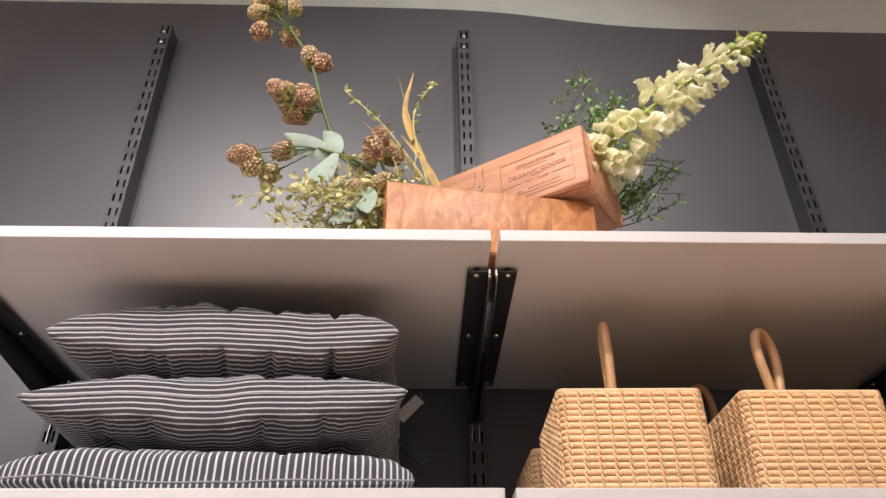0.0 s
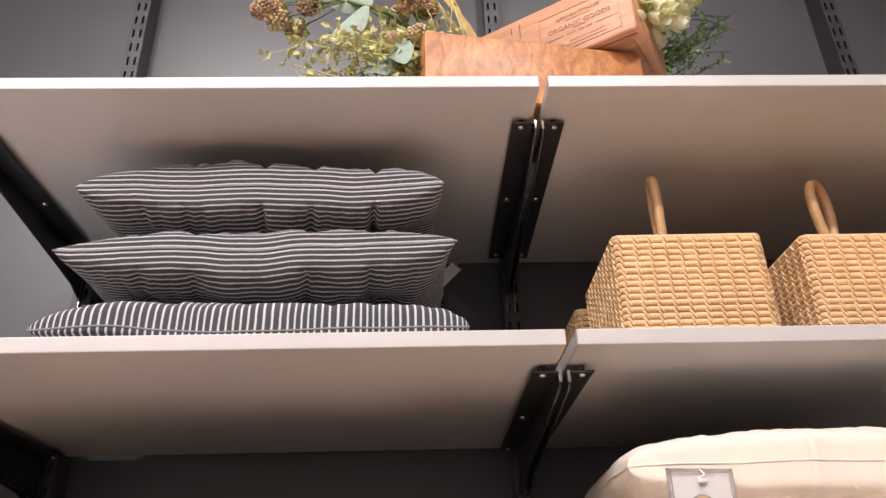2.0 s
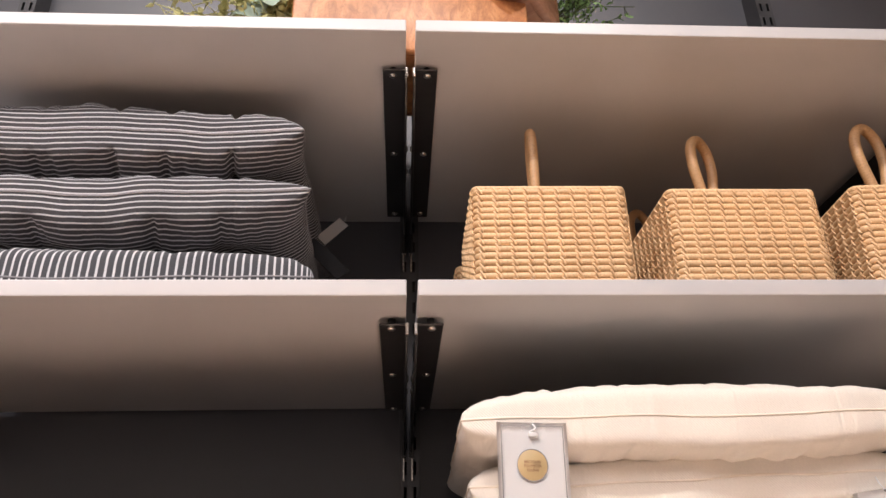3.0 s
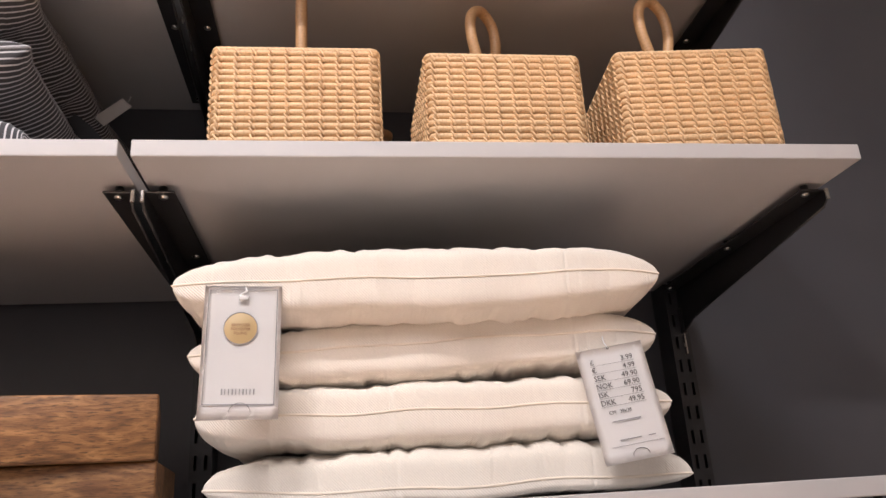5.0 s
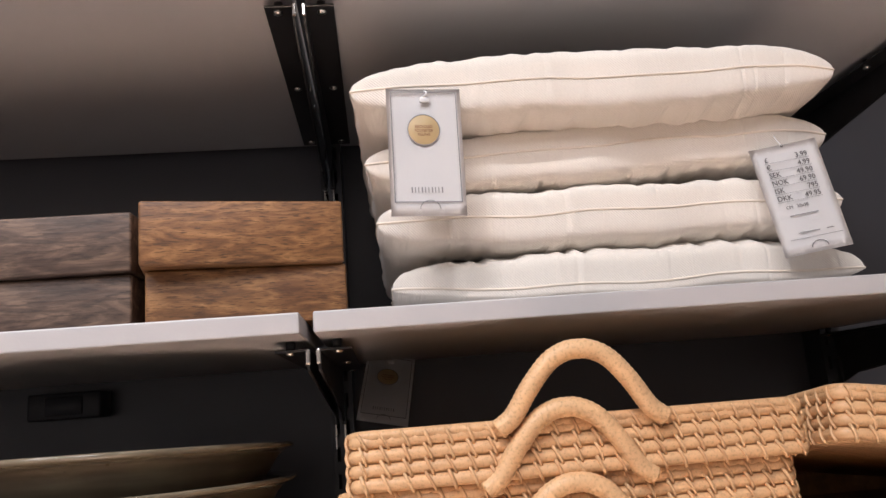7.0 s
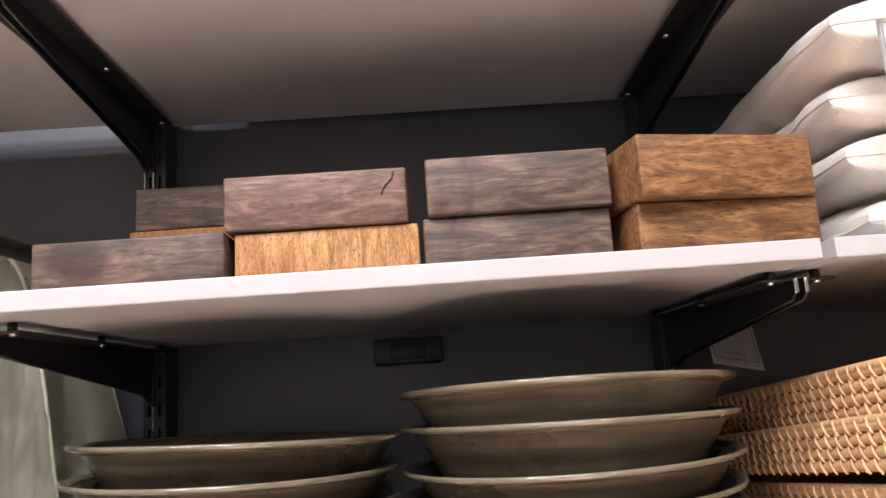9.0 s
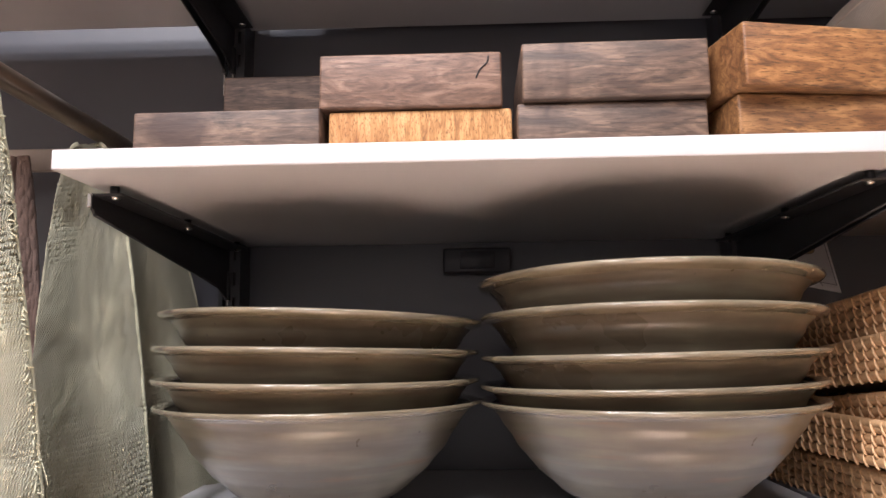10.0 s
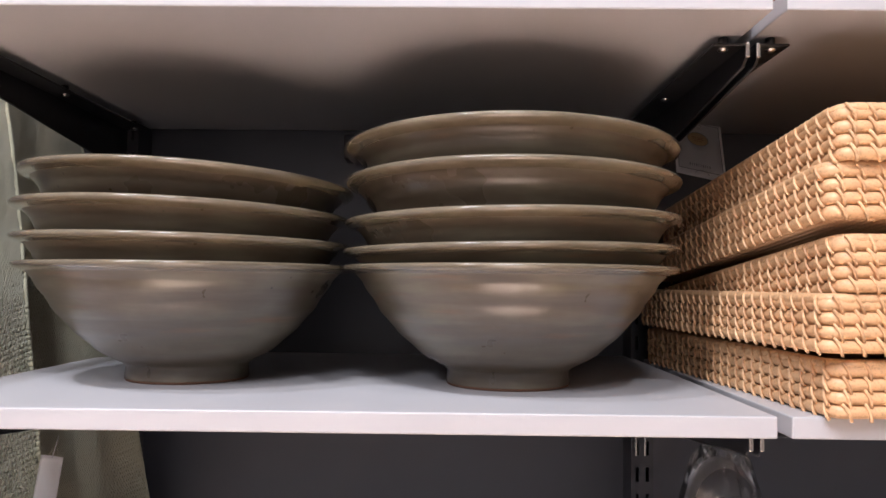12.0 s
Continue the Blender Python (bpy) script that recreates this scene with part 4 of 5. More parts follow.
def bowl_stack(x, y, rims, tilts, seed, scale):
    rng = random.Random(seed)
    base = bowl(pose(x, y, TOPS[0]), "large olive-brown stoneware bowl, lowest of a stack on a white shelf")
    base.scale = (scale, scale, 1.045)
    for z, (rx, ry) in zip(rims[1:], tilts):
        top = copy_thing(base, pose(x + rng.uniform(-0.002, 0.002), y + rng.uniform(-0.003, 0.003), TOPS[0] + z - rims[0], 0, 0, 0) @ pose(0, 0, 0.1, rx, ry, 0) @ pose(0, 0, -0.1, 0, 0, rng.uniform(0, 360)))
        top["label"] = "large olive-brown stoneware bowl nested in a stack of bowls"


bowl_stack(-0.479, 0.176, (1.544, 1.566, 1.592, 1.6195), ((0, 0.7), (-0.6, 1.4), (-1.4, 2.0)), 4, 0.998)
bowl_stack(-0.181, 0.160, (1.544, 1.560, 1.585, 1.6185, 1.647), ((0, -0.8), (-0.4, -0.8), (-1.6, 0.2), (-2.8, 0.4)), 9, 1.005)

# ---- glassware under the lower shelf ----
jug = thing("glass_bottle", "smoky clear glass bottle with cut ribs on the lower shelf", "bottle", at=pose(0.012, 0.16, TOPS[0] - 0.30))
part("glass", lathe([(0.001, 0.002), (0.036, 0.002), (0.038, 0.01), (0.038, 0.16), (0.036, 0.20), (0.026, 0.235), (0.012, 0.252), (0.0005, 0.256)], 48), M_GLASS, jug)
for k in range(16):
    a = 2 * math.pi * k / 16
    part("cut_rib", tube([(0.0385 * math.cos(a), 0.0385 * math.sin(a), 0.02), (0.0385 * math.cos(a), 0.0385 * math.sin(a), 0.19)], 0.0022, 6), M_GLASS, jug)


# ---- towels on a rail ----
def hanging(name, label, category, at, top_w, low_w, drop, folds, depth, material, seed, skew=0.0, tilt=0.0, relief=0.0017, n=90, m=420, grow=0.7):
    """A cloth that hangs gathered at its top edge and opens into folds; its width runs along local x, drop along -z."""
    rng = random.Random(seed)
    ph = [rng.uniform(0, 6.28) for _ in range(4)]
    off = Vector((rng.uniform(0, 30), rng.uniform(0, 30), rng.uniform(0, 30)))
    verts, uvs = [], []
    for j in range(m + 1):
        v = j / m
        for i in range(n + 1):
            u = i / n - 0.5
            width = top_w + (low_w - top_w) * v ** grow
            amp = depth * (0.5 + 0.5 * v ** 0.6)
            f = amp * (math.sin(u * folds * 6.28 + ph[0] + 0.8 * v) + 0.45 * math.sin(u * folds * 11.3 + ph[1] - v) + 0.3 * math.sin(u * 4 + ph[2]))
            f += 0.005 * noise.noise(Vector((u * 3, v * 5, 0)) + off) + 0.0022 * noise.noise(Vector((u * 14 + v * 14, v * 44, 2)) + off)
            s, z = u * width, v * drop
            wave = math.sin(6.2832 * (z + s * 0.3) / 0.0056 + 3.0 * noise.noise(Vector((s * 40, z * 30, 5)) + off))
            knot = 0.55 + 0.45 * math.sin(6.2832 * (s - z * 0.15) / 0.0062 + 4.0 * noise.noise(Vector((s * 60, z * 60, 8)) + off))
            f += relief * wave * knot * min(1.0, 0.15 + 1.6 * max(0.0, 0.5 * v + 0.6 * noise.noise(Vector((s * 9, z * 7, 3)) + off)))
            hem = 0.006 * math.sin(u * 7 + ph[3]) * v
            verts.append((u * width + skew * v, f + tilt * v, -drop * v + hem))
            uvs.append((i / n * low_w * 1.5, v * drop))
    faces = [(j * (n + 1) + i, j * (n + 1) + i + 1, (j + 1) * (n + 1) + i + 1, (j + 1) * (n + 1) + i) for j in range(m) for i in range(n)]
    me = bpy.data.meshes.new(name)
    me.from_pydata(verts, [], faces)
    layer = me.uv_layers.new(name="cloth")
    layer.data.foreach_set("uv", [c for f in faces for k in f for c in uvs[k]])
    me.polygons.foreach_set("use_smooth", [True] * len(me.polygons))
    ob = thing(name, label, category, "hanging towels", at=at)
    sheet = part("cloth", me, material, ob)
    thick = sheet.modifiers.new("thickness", "SOLIDIFY")
    thick.thickness = 0.0028
    for edge in (0, n):
        part("hem", tube([Vector(verts[j * (n + 1) + edge]) + Vector((0, 0.0005, 0)) for j in range(0, m + 1)], 0.0026, 6), material, ob, "stitched selvedge")
    part("bottom_hem", tube([Vector(verts[m * (n + 1) + i]) for i in range(n + 1)], 0.0028, 6), material, ob, "stitched hem")
    return ob


rail = thing("towel_rail", "bronze tube arm on a beige wall bar holding hanging towels", "rail", at=pose(-0.742, 0.372, 1.832))
part("arm", tube([(0, 0, -0.002), (0, -0.25, -0.002), (0, -0.52, -0.002)], 0.0105, 16), M_TUBE, rail)
part("end_cap", lathe([(0.0001, 0.004), (0.009, 0.003), (0.0112, 0.0), (0.0112, -0.006)], 20), M_TUBE, rail, at=pose(0, -0.52, -0.002, 90, 0, 0))
part("wall_bar", box_bm(-0.62, 0.012, -0.006, 0.006, -0.014, 0.014, 0.002, 2), M_BAR, rail, "beige flat bar")
part("bar_bracket", box_bm(-0.60, -0.575, 0.006, WALL_Y - 0.372, -0.02, 0.02, 0.002, 1), M_BAR, rail, smooth=False)
part("arm_bracket", box_bm(-0.012, 0.012, 0.006, WALL_Y - 0.372, -0.02, 0.02, 0.002, 1), M_BAR, rail, smooth=False)

hanging("hanging_towel", "sage green waffle towel hanging folded from a rail", "towel", pose(-0.748, 0.245, 1.815, 0, 0, 8), 0.022, 0.155, 0.62, 0.9, 0.0048, M_SAGE, 3, 0.028, -0.01, grow=0.5, relief=0.0022)
hanging("hanging_towel", "sage green waffle towel hanging behind another", "towel", pose(-0.742, 0.335, 1.815, 0, 0, 12), 0.022, 0.220, 0.62, 1.6, 0.008, M_SAGE, 8, 0.055, 0.0, grow=0.5)
hanging("hanging_towel", "sage green waffle towel with frayed edge at the rail end", "towel", pose(-0.780, 0.060, 1.845, 0, 0, 6), 0.075, 0.290, 0.68, 1.4, 0.011, M_SAGE, 14, 0.0, 0.0, grow=0.8, relief=0.0028)
hanging("hanging_towel", "dusty rose towel tied to the wall bar", "towel", pose(-0.885, 0.345, 1.83, 0, 0, 10), 0.016, 0.075, 0.60, 1.0, 0.008, M_ROSE, 17, 0.035, -0.02)
rng = random.Random(19)
frayed = [o for o in scene.objects if o.name.startswith("hanging_towel") and "frayed" in o["label"]][0]
edge = [o for o in frayed.children if o.name.startswith("hem")][1]
ends = [edge.data.vertices[i].co.copy() for i in range(0, len(edge.data.vertices), 36)]
band = []
for a, b in zip(ends, ends[1:]):
    for f in (0.0, 0.33, 0.66):
        p = a.lerp(b, f) + Vector((0.001, -0.003, 0))
        band.append(tube_data([p, p + Vector((rng.uniform(0.000, 0.003), rng.uniform(-0.003, 0.001), rng.uniform(-0.003, 0.002))), p + Vector((rng.uniform(-0.001, 0.007), rng.uniform(-0.004, 0.002), rng.uniform(-0.007, 0.003)))], 0.0008, 4))
for _ in range(3):
    p = rng.choice(ends[20:50])
    band.append(tube_data(spline([p, p + Vector((0.008, -0.004, -0.008)), p + Vector((0.014, -0.004, -0.026))], 4), 0.0005, 4))
part("frayed_edge", joined(band), M_SAGE, frayed, "fringe of loose threads", kind="stuff")
slip = card("price_tag", "white paper tag hanging under a sage towel", 0.022, 0.06, pose(-0.640, 0.235, 1.32, 0, 8, 12))
part("tag_thread", tube([(0, 0, 0.028), (0.002, 0.002, 0.05)], 0.0005, 5), M_PLASTIC, slip)


# ---- planters on the top shelf ----
TOP = TOPS[3]


def open_box(name, label, category, at, w, d, h, wall, material, bevel=0.003):
    """An open wooden box: floor and four walls, origin at the front left foot, width along x, depth along y."""
    ob = thing(name, label, category, at=at)
    part("front_board", box_bm(0, w, 0, wall, 0, h, bevel, 3), material, ob)
    part("back_board", box_bm(0, w, d - wall, d, 0, h, bevel, 3), material, ob)
    part("end_board", box_bm(0.0005, wall, wall, d - wall, 0, h - 0.0005, 0.001, 1), material, ob)
    part("end_board", box_bm(w - wall, w - 0.0005, wall, d - wall, 0, h - 0.0005, 0.001, 1), material, ob)
    part("bottom_board", box_bm(wall, w - wall, wall, d - wall, 0.0005, wall), material, ob, smooth=False)
    return ob


turn1 = math.degrees(math.atan2(0.042, 0.267))
open_box("wooden_planter", "open orange-brown wooden planter holding artificial flowers", "planter", pose(-0.129, 0.030, TOP + 0.0005, 0, 0, turn1), 0.272, 0.125, 0.094, 0.009, M_PLANTER)
turn2 = math.degrees(math.atan2(-0.124, 0.183))
long_dir = Vector((0.183, -0.124, 0)).normalized()
L2 = 0.275
start2 = Vector((0.126, 0.033, 0)) - long_dir * L2
crate = open_box("wooden_crate", "pink-brown wooden crate with printed writing lying across the planter", "crate", pose(start2.x, start2.y, TOP + 0.1005, 0, 0, turn2), L2, 0.125, 0.096, 0.011, M_CRATE, 0.004)


def on_crate(x, z):
    return pose(x, -0.0004, z, 90, 0, 0)


lettering("KITCHEN STORAGE", 0.0068, M_INK, crate, on_crate(0.205, 0.0605), align="CENTER", squeeze=0.98)
lettering("ORGANIC GOODS", 0.0104, M_INK, crate, on_crate(0.205, 0.0435), align="CENTER", squeeze=0.98)
lettering("NYC Co.Ltd", 0.0066, M_INK, crate, on_crate(0.205, 0.0320), align="CENTER", squeeze=0.98)
lettering("Vol.", 0.0062, M_INK, crate, on_crate(0.174, 0.0190))
rng = random.Random(61)
for k in range(7):
    x0 = 0.191 + 0.0068 * k
    part("script_bar", tube([(x0, -0.0005, 0.0195), (x0 + 0.0022, -0.0005, 0.0195 + rng.uniform(0.003, 0.0055)), (x0 + 0.0052, -0.0005, 0.0195 + rng.uniform(0.0005, 0.002))], 0.0003, 4), M_INK, crate)
for x0, x1, z in ((0.152, 0.258, 0.0740), (0.152, 0.258, 0.0105), (0.188, 0.222, 0.0565), (0.197, 0.213, 0.0405), (0.152, 0.183, 0.0335), (0.227, 0.258, 0.0335), (0.172, 0.240, 0.0160)):
    part("rule", box_bm(x0, x1, -0.0006, -0.0003, z, z + 0.0005), M_INK, crate, smooth=False)
for x0 in (0.1515, 0.2580):
    part("rule", box_bm(x0, x0 + 0.0005, -0.0006, -0.0003, 0.0105, 0.0740), M_INK, crate, smooth=False)
arch = [(0.118 + 0.006 * math.cos(a), 0.054 + 0.006 * math.sin(a)) for a in [math.pi + math.pi * i / 12 for i in range(13)]]
outline = [(0.112, 0.0825), *arch, (0.124, 0.0825)]
n = len(outline)
latch = part("latch", raw([(x, -0.0016, z) for x, z in outline] + [(x, -0.0002, z) for x, z in outline],
                          [tuple(range(n))] + [(i, (i + 1) % n, n + (i + 1) % n, n + i) for i in range(n)]), M_CRATE, crate, "small round-ended latch plate", smooth=False)
part("latch_edge", tube([(x, -0.0014, z) for x, z in outline], 0.0006, 5), M_STEEL, latch, "thin bright metal edge")
part("latch_hole", lathe([(0.0001, 0.0004), (0.0016, 0.0004), (0.0019, 0.0)], 14), M_PRINT, latch, at=pose(0.118, -0.0016, 0.0535, 90, 0, 0))


# ---- artificial flowers ----
def blade_data(points, width, fold=0.25, up=(0, 0, 1)):
    """A folded leaf or petal along a line of points, widest in its middle."""
    pts = [Vector(p) for p in points]
    n = len(pts)
    verts, faces = [], []
    for i, p in enumerate(pts):
        d = (pts[min(n - 1, i + 1)] - pts[max(0, i - 1)]).normalized()
        side = d.cross(Vector(up))
        side = side.normalized() if side.length > 1e-4 else Vector((1, 0, 0))
        nrm = side.cross(d)
        w = width * max(0.04, math.sin(math.pi * (0.06 + 0.92 * i / (n - 1))) ** 0.8) / 2
        verts += [p - side * w + nrm * w * fold, p, p + side * w + nrm * w * fold]
    for i in range(n - 1):
        a = i * 3
        faces += [(a, a + 1, a + 4, a + 3), (a + 1, a + 2, a + 5, a + 4)]
    return verts, faces


def petal_data(points, width, up):
    """A blunt, cupped petal."""
    pts = [Vector(p) for p in points]
    n = len(pts)
    verts, faces = [], []
    for i, p in enumerate(pts):
        d = (pts[min(n - 1, i + 1)] - pts[max(0, i - 1)]).normalized()
        side = d.cross(Vector(up)).normalized()
        nrm = side.cross(d)
        w = width * math.sin(math.pi * (0.10 + 0.70 * i / (n - 1))) / 2
        verts += [p - side * w + nrm * w * 0.5, p - side * w * 0.5 + nrm * w * 0.1, p + side * w * 0.5 + nrm * w * 0.1, p + side * w + nrm * w * 0.5]
    for i in range(n - 1):
        for k in range(3):
            a = i * 4 + k
            faces.append((a, a + 1, a + 5, a + 4))
    return verts, faces


def bead_data(c, r, sides=6):
    c = Vector(c)
    verts, faces = [c + Vector((0, 0, r))], []
    for k in (1, 2):
        a = math.pi * k / 3
        verts += [c + Vector((r * math.sin(a) * math.cos(6.2832 * i / sides), r * math.sin(a) * math.sin(6.2832 * i / sides), r * math.cos(a))) for i in range(sides)]
    verts.append(c - Vector((0, 0, r)))
    for i in range(sides):
        j = (i + 1) % sides
        faces += [(0, 1 + i, 1 + j), (1 + i, 1 + sides + i, 1 + sides + j, 1 + j), (1 + sides + i, 2 * sides + 1, 1 + sides + j)]
    return verts, faces


def bent(a, b, rng, sag=0.0, k=5, wild=0.1):
    a, b = Vector(a), Vector(b)
    out, span = [], (b - a).length
    bow = Vector((rng.uniform(-1, 1), rng.uniform(-1, 1), rng.uniform(-1, 1))) * span * wild
    for i in range(k + 1):
        t = i / k
        out.append(a.lerp(b, t) + (bow + Vector((0, 0, -sag))) * math.sin(math.pi * t))
    return out


def rand_dir(rng):
    v = Vector((rng.gauss(0, 1), rng.gauss(0, 1), rng.gauss(0, 1)))
    return v.normalized()


def berry(parent, c, axis, r, length, material, rng):
    """One blackberry: beads in rings round a core, and a collar of sepals."""
    axis = Vector(axis).normalized()
    s = axis.orthogonal().normalized()
    u = axis.cross(s)
    pieces = []
    rings = max(5, int(length / (r * 0.33)))
    for k in range(rings):
        f = (k + 0.5) / rings
        rr = r * math.sin(math.pi * (0.16 + 0.76 * f)) ** 0.7
        cnt = max(4, int(rr * 6.28 / (r * 0.42)))
        for i in range(cnt):
            a = 6.2832 * (i + 0.5 * (k % 2)) / cnt
            pieces.append(bead_data(Vector(c) + axis * length * (f - 0.5) + (s * math.cos(a) + u * math.sin(a)) * rr, r * 0.24 * rng.uniform(0.75, 1.2)))
    b = part("berry", joined(pieces), material, parent, "bramble berry of many small beads")
    foot = Vector(c) - axis * length * 0.5
    leaves = [blade_data([foot, foot + (s * math.cos(a) + u * math.sin(a)) * r * 0.8 - axis * r * 0.1, foot + (s * math.cos(a) + u * math.sin(a)) * r * 1.25 + axis * r * 0.35], r * 0.6) for a in (0.3, 1.6, 2.8, 4.1, 5.3)]
    for leaf in leaves:
        part("sepal", raw(*leaf), M_SEPAL, b)


def berry_spray(name, label, root, nodes, clusters, seed):
    rng = random.Random(seed)
    ob = thing(name, label, "flower", "artificial flowers")
    part("stem", tube(spline([root, *nodes], 8), [0.0044 - 0.0022 * i / (8 * len(nodes)) for i in range(8 * len(nodes) + 1)], 7), M_STEM, ob)
    for (cx, cy, cz), count, spread, ripe in clusters:
        c = Vector((cx, cy, cz))
        near = min((Vector(p) for p in (root, *nodes)), key=lambda p: (p - c).length)
        for i in range(count):
            at = c + rand_dir(rng) * spread * rng.uniform(0.5, 1.0)
            d = (at - near).normalized() if (at - near).length > 1e-3 else Vector((0, 0, 1))
            part("twig", tube(bent(near, at - d * 0.008, rng, 0.0, 4, 0.06), 0.0009, 5), M_STEM, ob)
            berry(ob, at, d + rand_dir(rng) * 0.35, rng.uniform(0.0105, 0.0128), rng.uniform(0.024, 0.031), M_BERRY if rng.random() < ripe else M_BERRY_G, rng)
    return ob


FY = 0.075
berry_spray("bramble_spray", "tall artificial bramble spray with red-brown berry clusters", (-0.110, 0.085, TOP + 0.075),
            [(-0.150, FY, TOP + 0.125), (-0.196, FY, TOP + 0.180), (-0.224, FY, TOP + 0.250), (-0.250, FY, TOP + 0.345), (-0.290, FY, TOP + 0.425)],
            [((-0.278, FY, TOP + 0.268), 9, 0.042, 0.95), ((-0.243, FY, TOP + 0.362), 3, 0.024, 0.6), ((-0.314, FY, TOP + 0.452), 10, 0.048, 0.5)], 41)
berry_spray("bramble_spray", "low artificial bramble spray with unripe berries", (-0.110, 0.075, TOP + 0.075),
            [(-0.160, FY - 0.01, TOP + 0.145), (-0.225, FY - 0.01, TOP + 0.175)],
            [((-0.300, FY - 0.012, TOP + 0.160), 5, 0.036, 0.6)], 43)
berry_spray("bramble_spray", "short artificial bramble spray with green and red berries", (-0.09, 0.075, TOP + 0.075),
            [(-0.125, FY - 0.015, TOP + 0.115), (-0.140, FY - 0.015, TOP + 0.15)],
            [((-0.148, FY - 0.015, TOP + 0.180), 5, 0.036, 0.45), ((-0.150, FY - 0.02, TOP + 0.11), 3, 0.02, 0.2)], 47)

rng = random.Random(77)
eucalyptus = thing("leaf_spray", "artificial spray with broad pale blue-green leaves", "foliage", "artificial flowers")
part("stem", tube(spline([(-0.11, 0.08, TOP + 0.07), (-0.15, 0.07, TOP + 0.12), (-0.20, 0.065, TOP + 0.166)], 8), 0.0018, 6), M_STEM, eucalyptus)
for a, b, wd in (((-0.205, 0.070, TOP + 0.165), (-0.272, 0.062, TOP + 0.198), 0.029), ((-0.200, 0.07, TOP + 0.165), (-0.222, 0.075, TOP + 0.215), 0.027),
                 ((-0.200, 0.062, TOP + 0.165), (-0.238, 0.045, TOP + 0.098), 0.030), ((-0.170, 0.06, TOP + 0.105), (-0.150, 0.035, TOP + 0.048), 0.032), ((-0.16, 0.06, TOP + 0.09), (-0.192, 0.035, TOP + 0.035), 0.028)):
    part("leaf", raw(*blade_data(bent(a, b, rng, 0.0, 7, 0.12), wd, 0.2, (0.2, 1, 0.2))), M_LEAF_PALE, eucalyptus, "broad pale leaf")


def filler(name, label, root, box, count, leaf, mat_stem, mat_leaf, seed, twist=0.2, leaves=12):
    """Thin curling twigs with many small leaves: twigs as one part, leaves as another."""
    rng = random.Random(seed)
    ob = thing(name, label, "foliage", "artificial flowers")
    twigs, leafs = [], []
    for _ in range(count):
        end = Vector([rng.uniform(*b) for b in box])
        line = spline(bent(root, end, rng, 0.0, 4, twist), 4)
        twigs.append(tube_data(line, [0.0013 - 0.0008 * i / len(line) for i in range(len(line))], 5))
        for _ in range(leaves):
            i = int(len(line) * rng.uniform(0.35, 1.0)) - 1
            p = Vector(line[max(0, i)])
            d = rand_dir(rng)
            q = p + d * leaf * rng.uniform(1.0, 2.2)
            twigs.append(tube_data([p, q], 0.0005, 4))
            for s in range(2):
                e = q + rand_dir(rng) * leaf * rng.uniform(0.7, 1.3)
                leafs.append(blade_data(bent(q, e, rng, 0.0, 3, 0.2), leaf * rng.uniform(0.45, 0.8), 0.3, tuple(rand_dir(rng))))
    part("twig_tangle", joined(twigs), mat_stem, ob, kind="stuff")
    part("leaves", joined(leafs), mat_leaf, ob, "many small leaves", kind="stuff")
    return ob


filler("olive_sprig", "tangled artificial sprig with small olive-yellow leaves spilling over the shelf", (-0.12, 0.07, TOP + 0.09),
       ((-0.325, -0.13), (0.02, 0.09), (TOP + 0.010, TOP + 0.125)), 26, 0.0105, M_LEAF_OL, M_LEAF_OL, 5, 0.25, 13)
filler("olive_sprig", "dense artificial sprig with olive leaves in the planter", (-0.105, 0.08, TOP + 0.04),
       ((-0.22, -0.08), (0.04, 0.10), (TOP + 0.05, TOP + 0.165)), 18, 0.0105, M_LEAF_OL, M_LEAF_OL, 6, 0.2, 13)
filler("green_sprig", "bushy artificial green sprig behind the crate", (0.13, 0.15, TOP + 0.17),
       ((0.135, 0.265), (0.12, 0.20), (TOP + 0.27, TOP + 0.425)), 28, 0.0080, M_STEM, M_LEAF, 9, 0.15, 15)
filler("green_sprig", "wispy artificial green sprig beside the crate", (0.16, 0.17, TOP + 0.12),
       ((0.20, 0.325), (0.13, 0.19), (TOP + 0.13, TOP + 0.24)), 18, 0.0075, M_STEM, M_LEAF, 10, 0.2, 12)

grass = thing("dry_grass", "bent straw-yellow artificial grass blades in the planter", "foliage", "artificial flowers")
for line, wd in (([(-0.055, 0.075, TOP + 0.085), (-0.085, 0.075, TOP + 0.17), (-0.110, 0.075, TOP + 0.25), (-0.099, 0.073, TOP + 0.33)], 0.0095),
                 ([(-0.06, 0.075, TOP + 0.085), (-0.105, 0.075, TOP + 0.17), (-0.150, 0.075, TOP + 0.22)], 0.006),
                 ([(-0.05, 0.075, TOP + 0.085), (-0.075, 0.075, TOP + 0.15), (-0.115, 0.075, TOP + 0.21)], 0.007),
                 ([(-0.065, 0.075, TOP + 0.085), (-0.10, 0.075, TOP + 0.16), (-0.171, 0.075, TOP + 0.235)], 0.003),
                 ([(-0.048, 0.075, TOP + 0.085), (-0.09, 0.075, TOP + 0.19), (-0.122, 0.075, TOP + 0.325)], 0.002)):
    part("blade", raw(*blade_data(spline(line, 6), wd, 0.5, (0, 1, 0))), M_STEM_Y, grass)
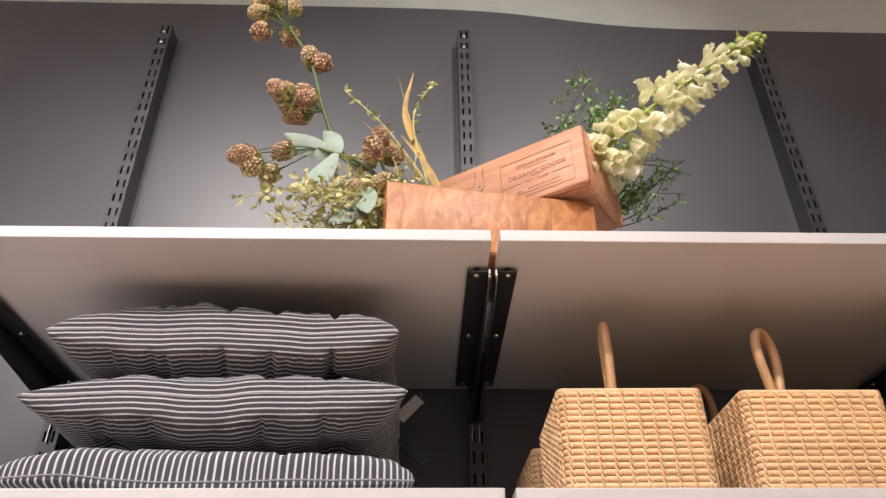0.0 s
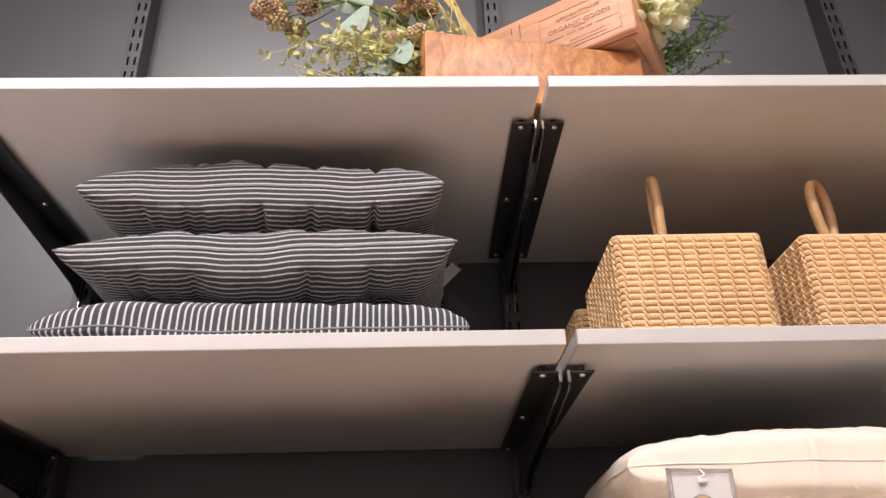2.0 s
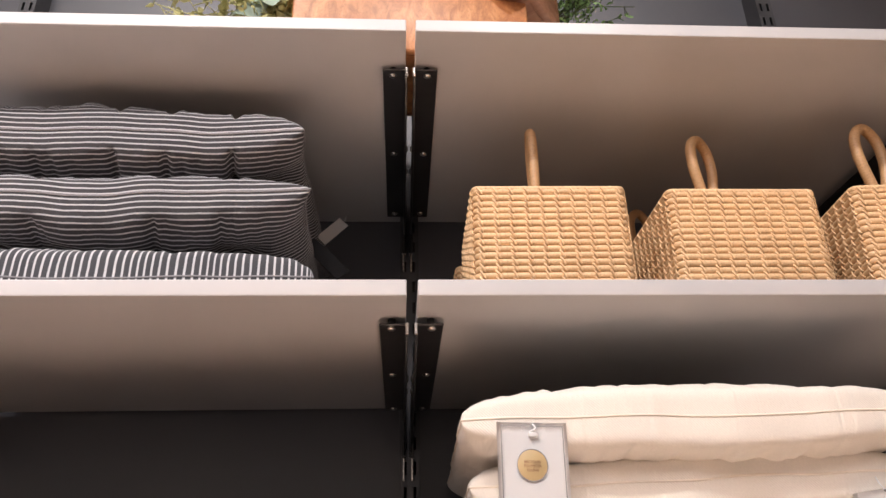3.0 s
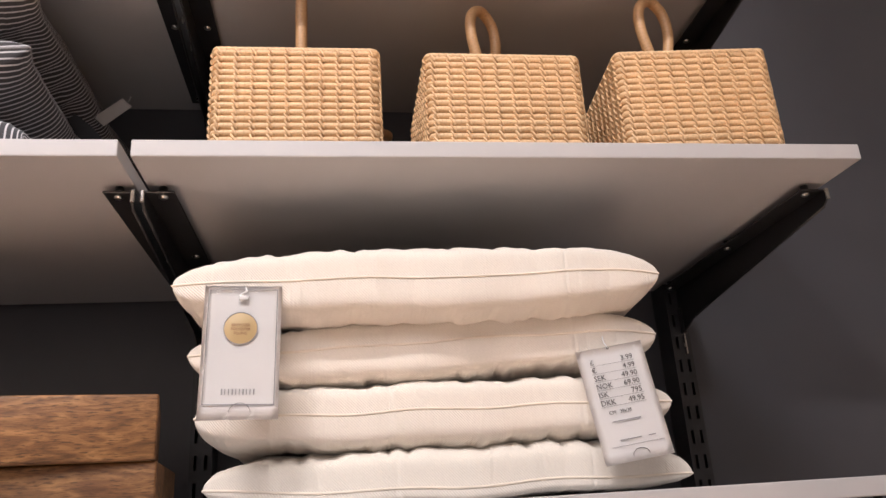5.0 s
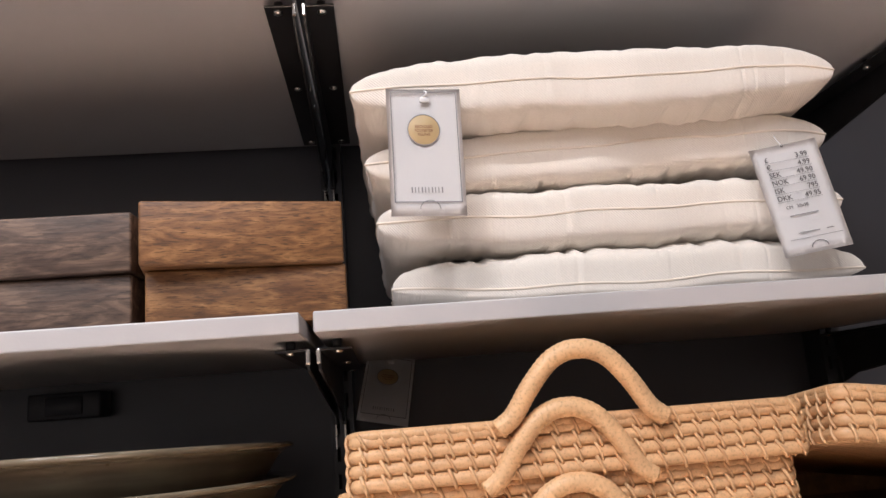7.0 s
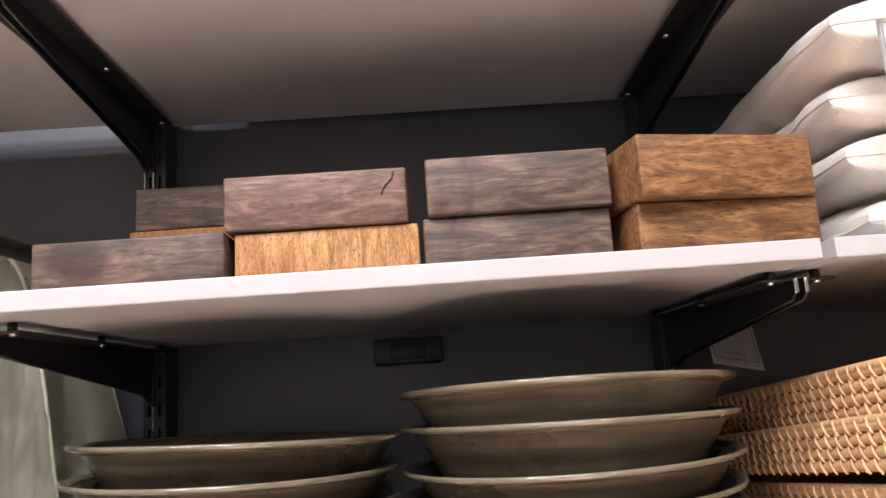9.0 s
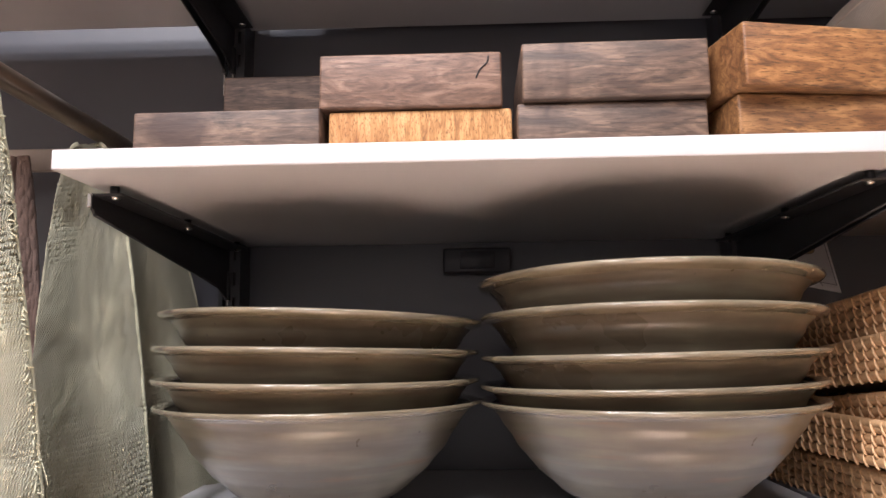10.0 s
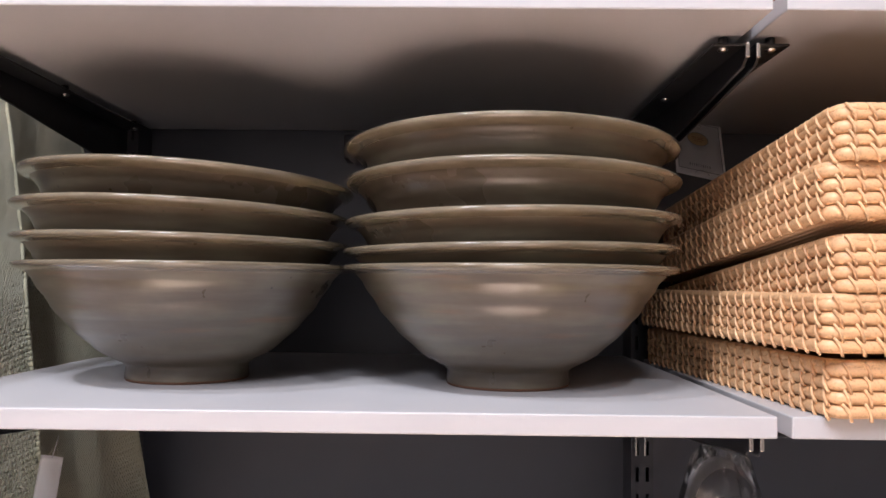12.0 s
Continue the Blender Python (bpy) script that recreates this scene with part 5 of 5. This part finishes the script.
for line in ([(-0.06, 0.075, TOP + 0.09), (-0.13, 0.065, TOP + 0.205), (-0.196, 0.065, TOP + 0.283)], [(-0.07, 0.075, TOP + 0.09), (-0.098, 0.07, TOP + 0.23), (-0.070, 0.07, TOP + 0.308)]):
    pts = spline(line, 8)
    part("sprig_stem", tube(pts, 0.0011, 5), M_LEAF_OL, grass)
    buds = []
    for p in pts[6:]:
        for _ in range(2):
            e = p + rand_dir(rng) * 0.011
            buds.append(blade_data([p, p.lerp(e, 0.5), e], 0.005, 0.3, tuple(rand_dir(rng))))
    part("sprig_leaves", joined(buds), M_SEPAL, grass, kind="stuff")


def flower_spike(label, root, nodes, seed):
    """A tall spike: open cream florets below, closing to green buds at its tip."""
    rng = random.Random(seed)
    ob = thing("flower_spike", label, "flower", "artificial flowers")
    line = spline([root, *nodes], 14)
    n = len(line)
    part("stem", tube(line, [0.0036 - 0.0022 * i / n for i in range(n)], 7), M_BUD, ob)
    count = 108
    for k in range(count):
        f = 0.05 + 0.95 * (k / count) ** 0.9
        i = min(n - 2, int(f * (n - 1)))
        p, d = Vector(line[i]), (Vector(line[i + 1]) - Vector(line[i])).normalized()
        s = d.orthogonal().normalized()
        a = 2.4 * k
        out = s * math.cos(a) + d.cross(s) * math.sin(a)
        size = 0.036 * (1 - 0.72 * f ** 1.3) * rng.uniform(0.85, 1.15)
        foot = p + out * (0.004 + size * 0.36)
        mouth = (out * 0.65 + Vector((0.15, -0.25, -0.55)) + rand_dir(rng) * 0.4).normalized()
        if f > 0.80:
            part("bud", joined([bead_data(foot, size * 0.45), blade_data([p, foot, foot + out * size], size * 0.5)]), M_BUD, ob)
            continue
        pet = []
        u = mouth.orthogonal().normalized()
        w = mouth.cross(u)
        for q in range(4):
            b = 6.2832 * q / 4 + rng.uniform(-0.4, 0.4)
            r = u * math.cos(b) + w * math.sin(b)
            pet.append(petal_data([foot, foot + mouth * size * 0.30 + r * size * 0.20, foot + mouth * size * 0.68 + r * size * 0.30, foot + mouth * size * rng.uniform(0.85, 0.95) + r * size * rng.uniform(0.22, 0.34), foot + mouth * size * rng.uniform(1.0, 1.25) + r * size * rng.uniform(0.18, 0.50)],
                                  size * 0.54, tuple(-r)))
        fl = part("floret", joined(pet), M_PETAL, ob, "cream drooping floret with loose petals")
        if k % 2 == 0:
            part("calyx", joined([bead_data(foot, size * 0.16), tube_data([p, foot], 0.0011, 5)]), M_BUD, fl, "green calyx")
    return ob


flower_spike("artificial cream snapdragon spike with green buds leaning out of the crate", (0.135, 0.11, TOP + 0.165),
             [(0.185, 0.085, TOP + 0.212), (0.250, 0.08, TOP + 0.276), (0.325, 0.08, TOP + 0.336), (0.400, 0.08, TOP + 0.395), (0.450, 0.08, TOP + 0.430)], 88)
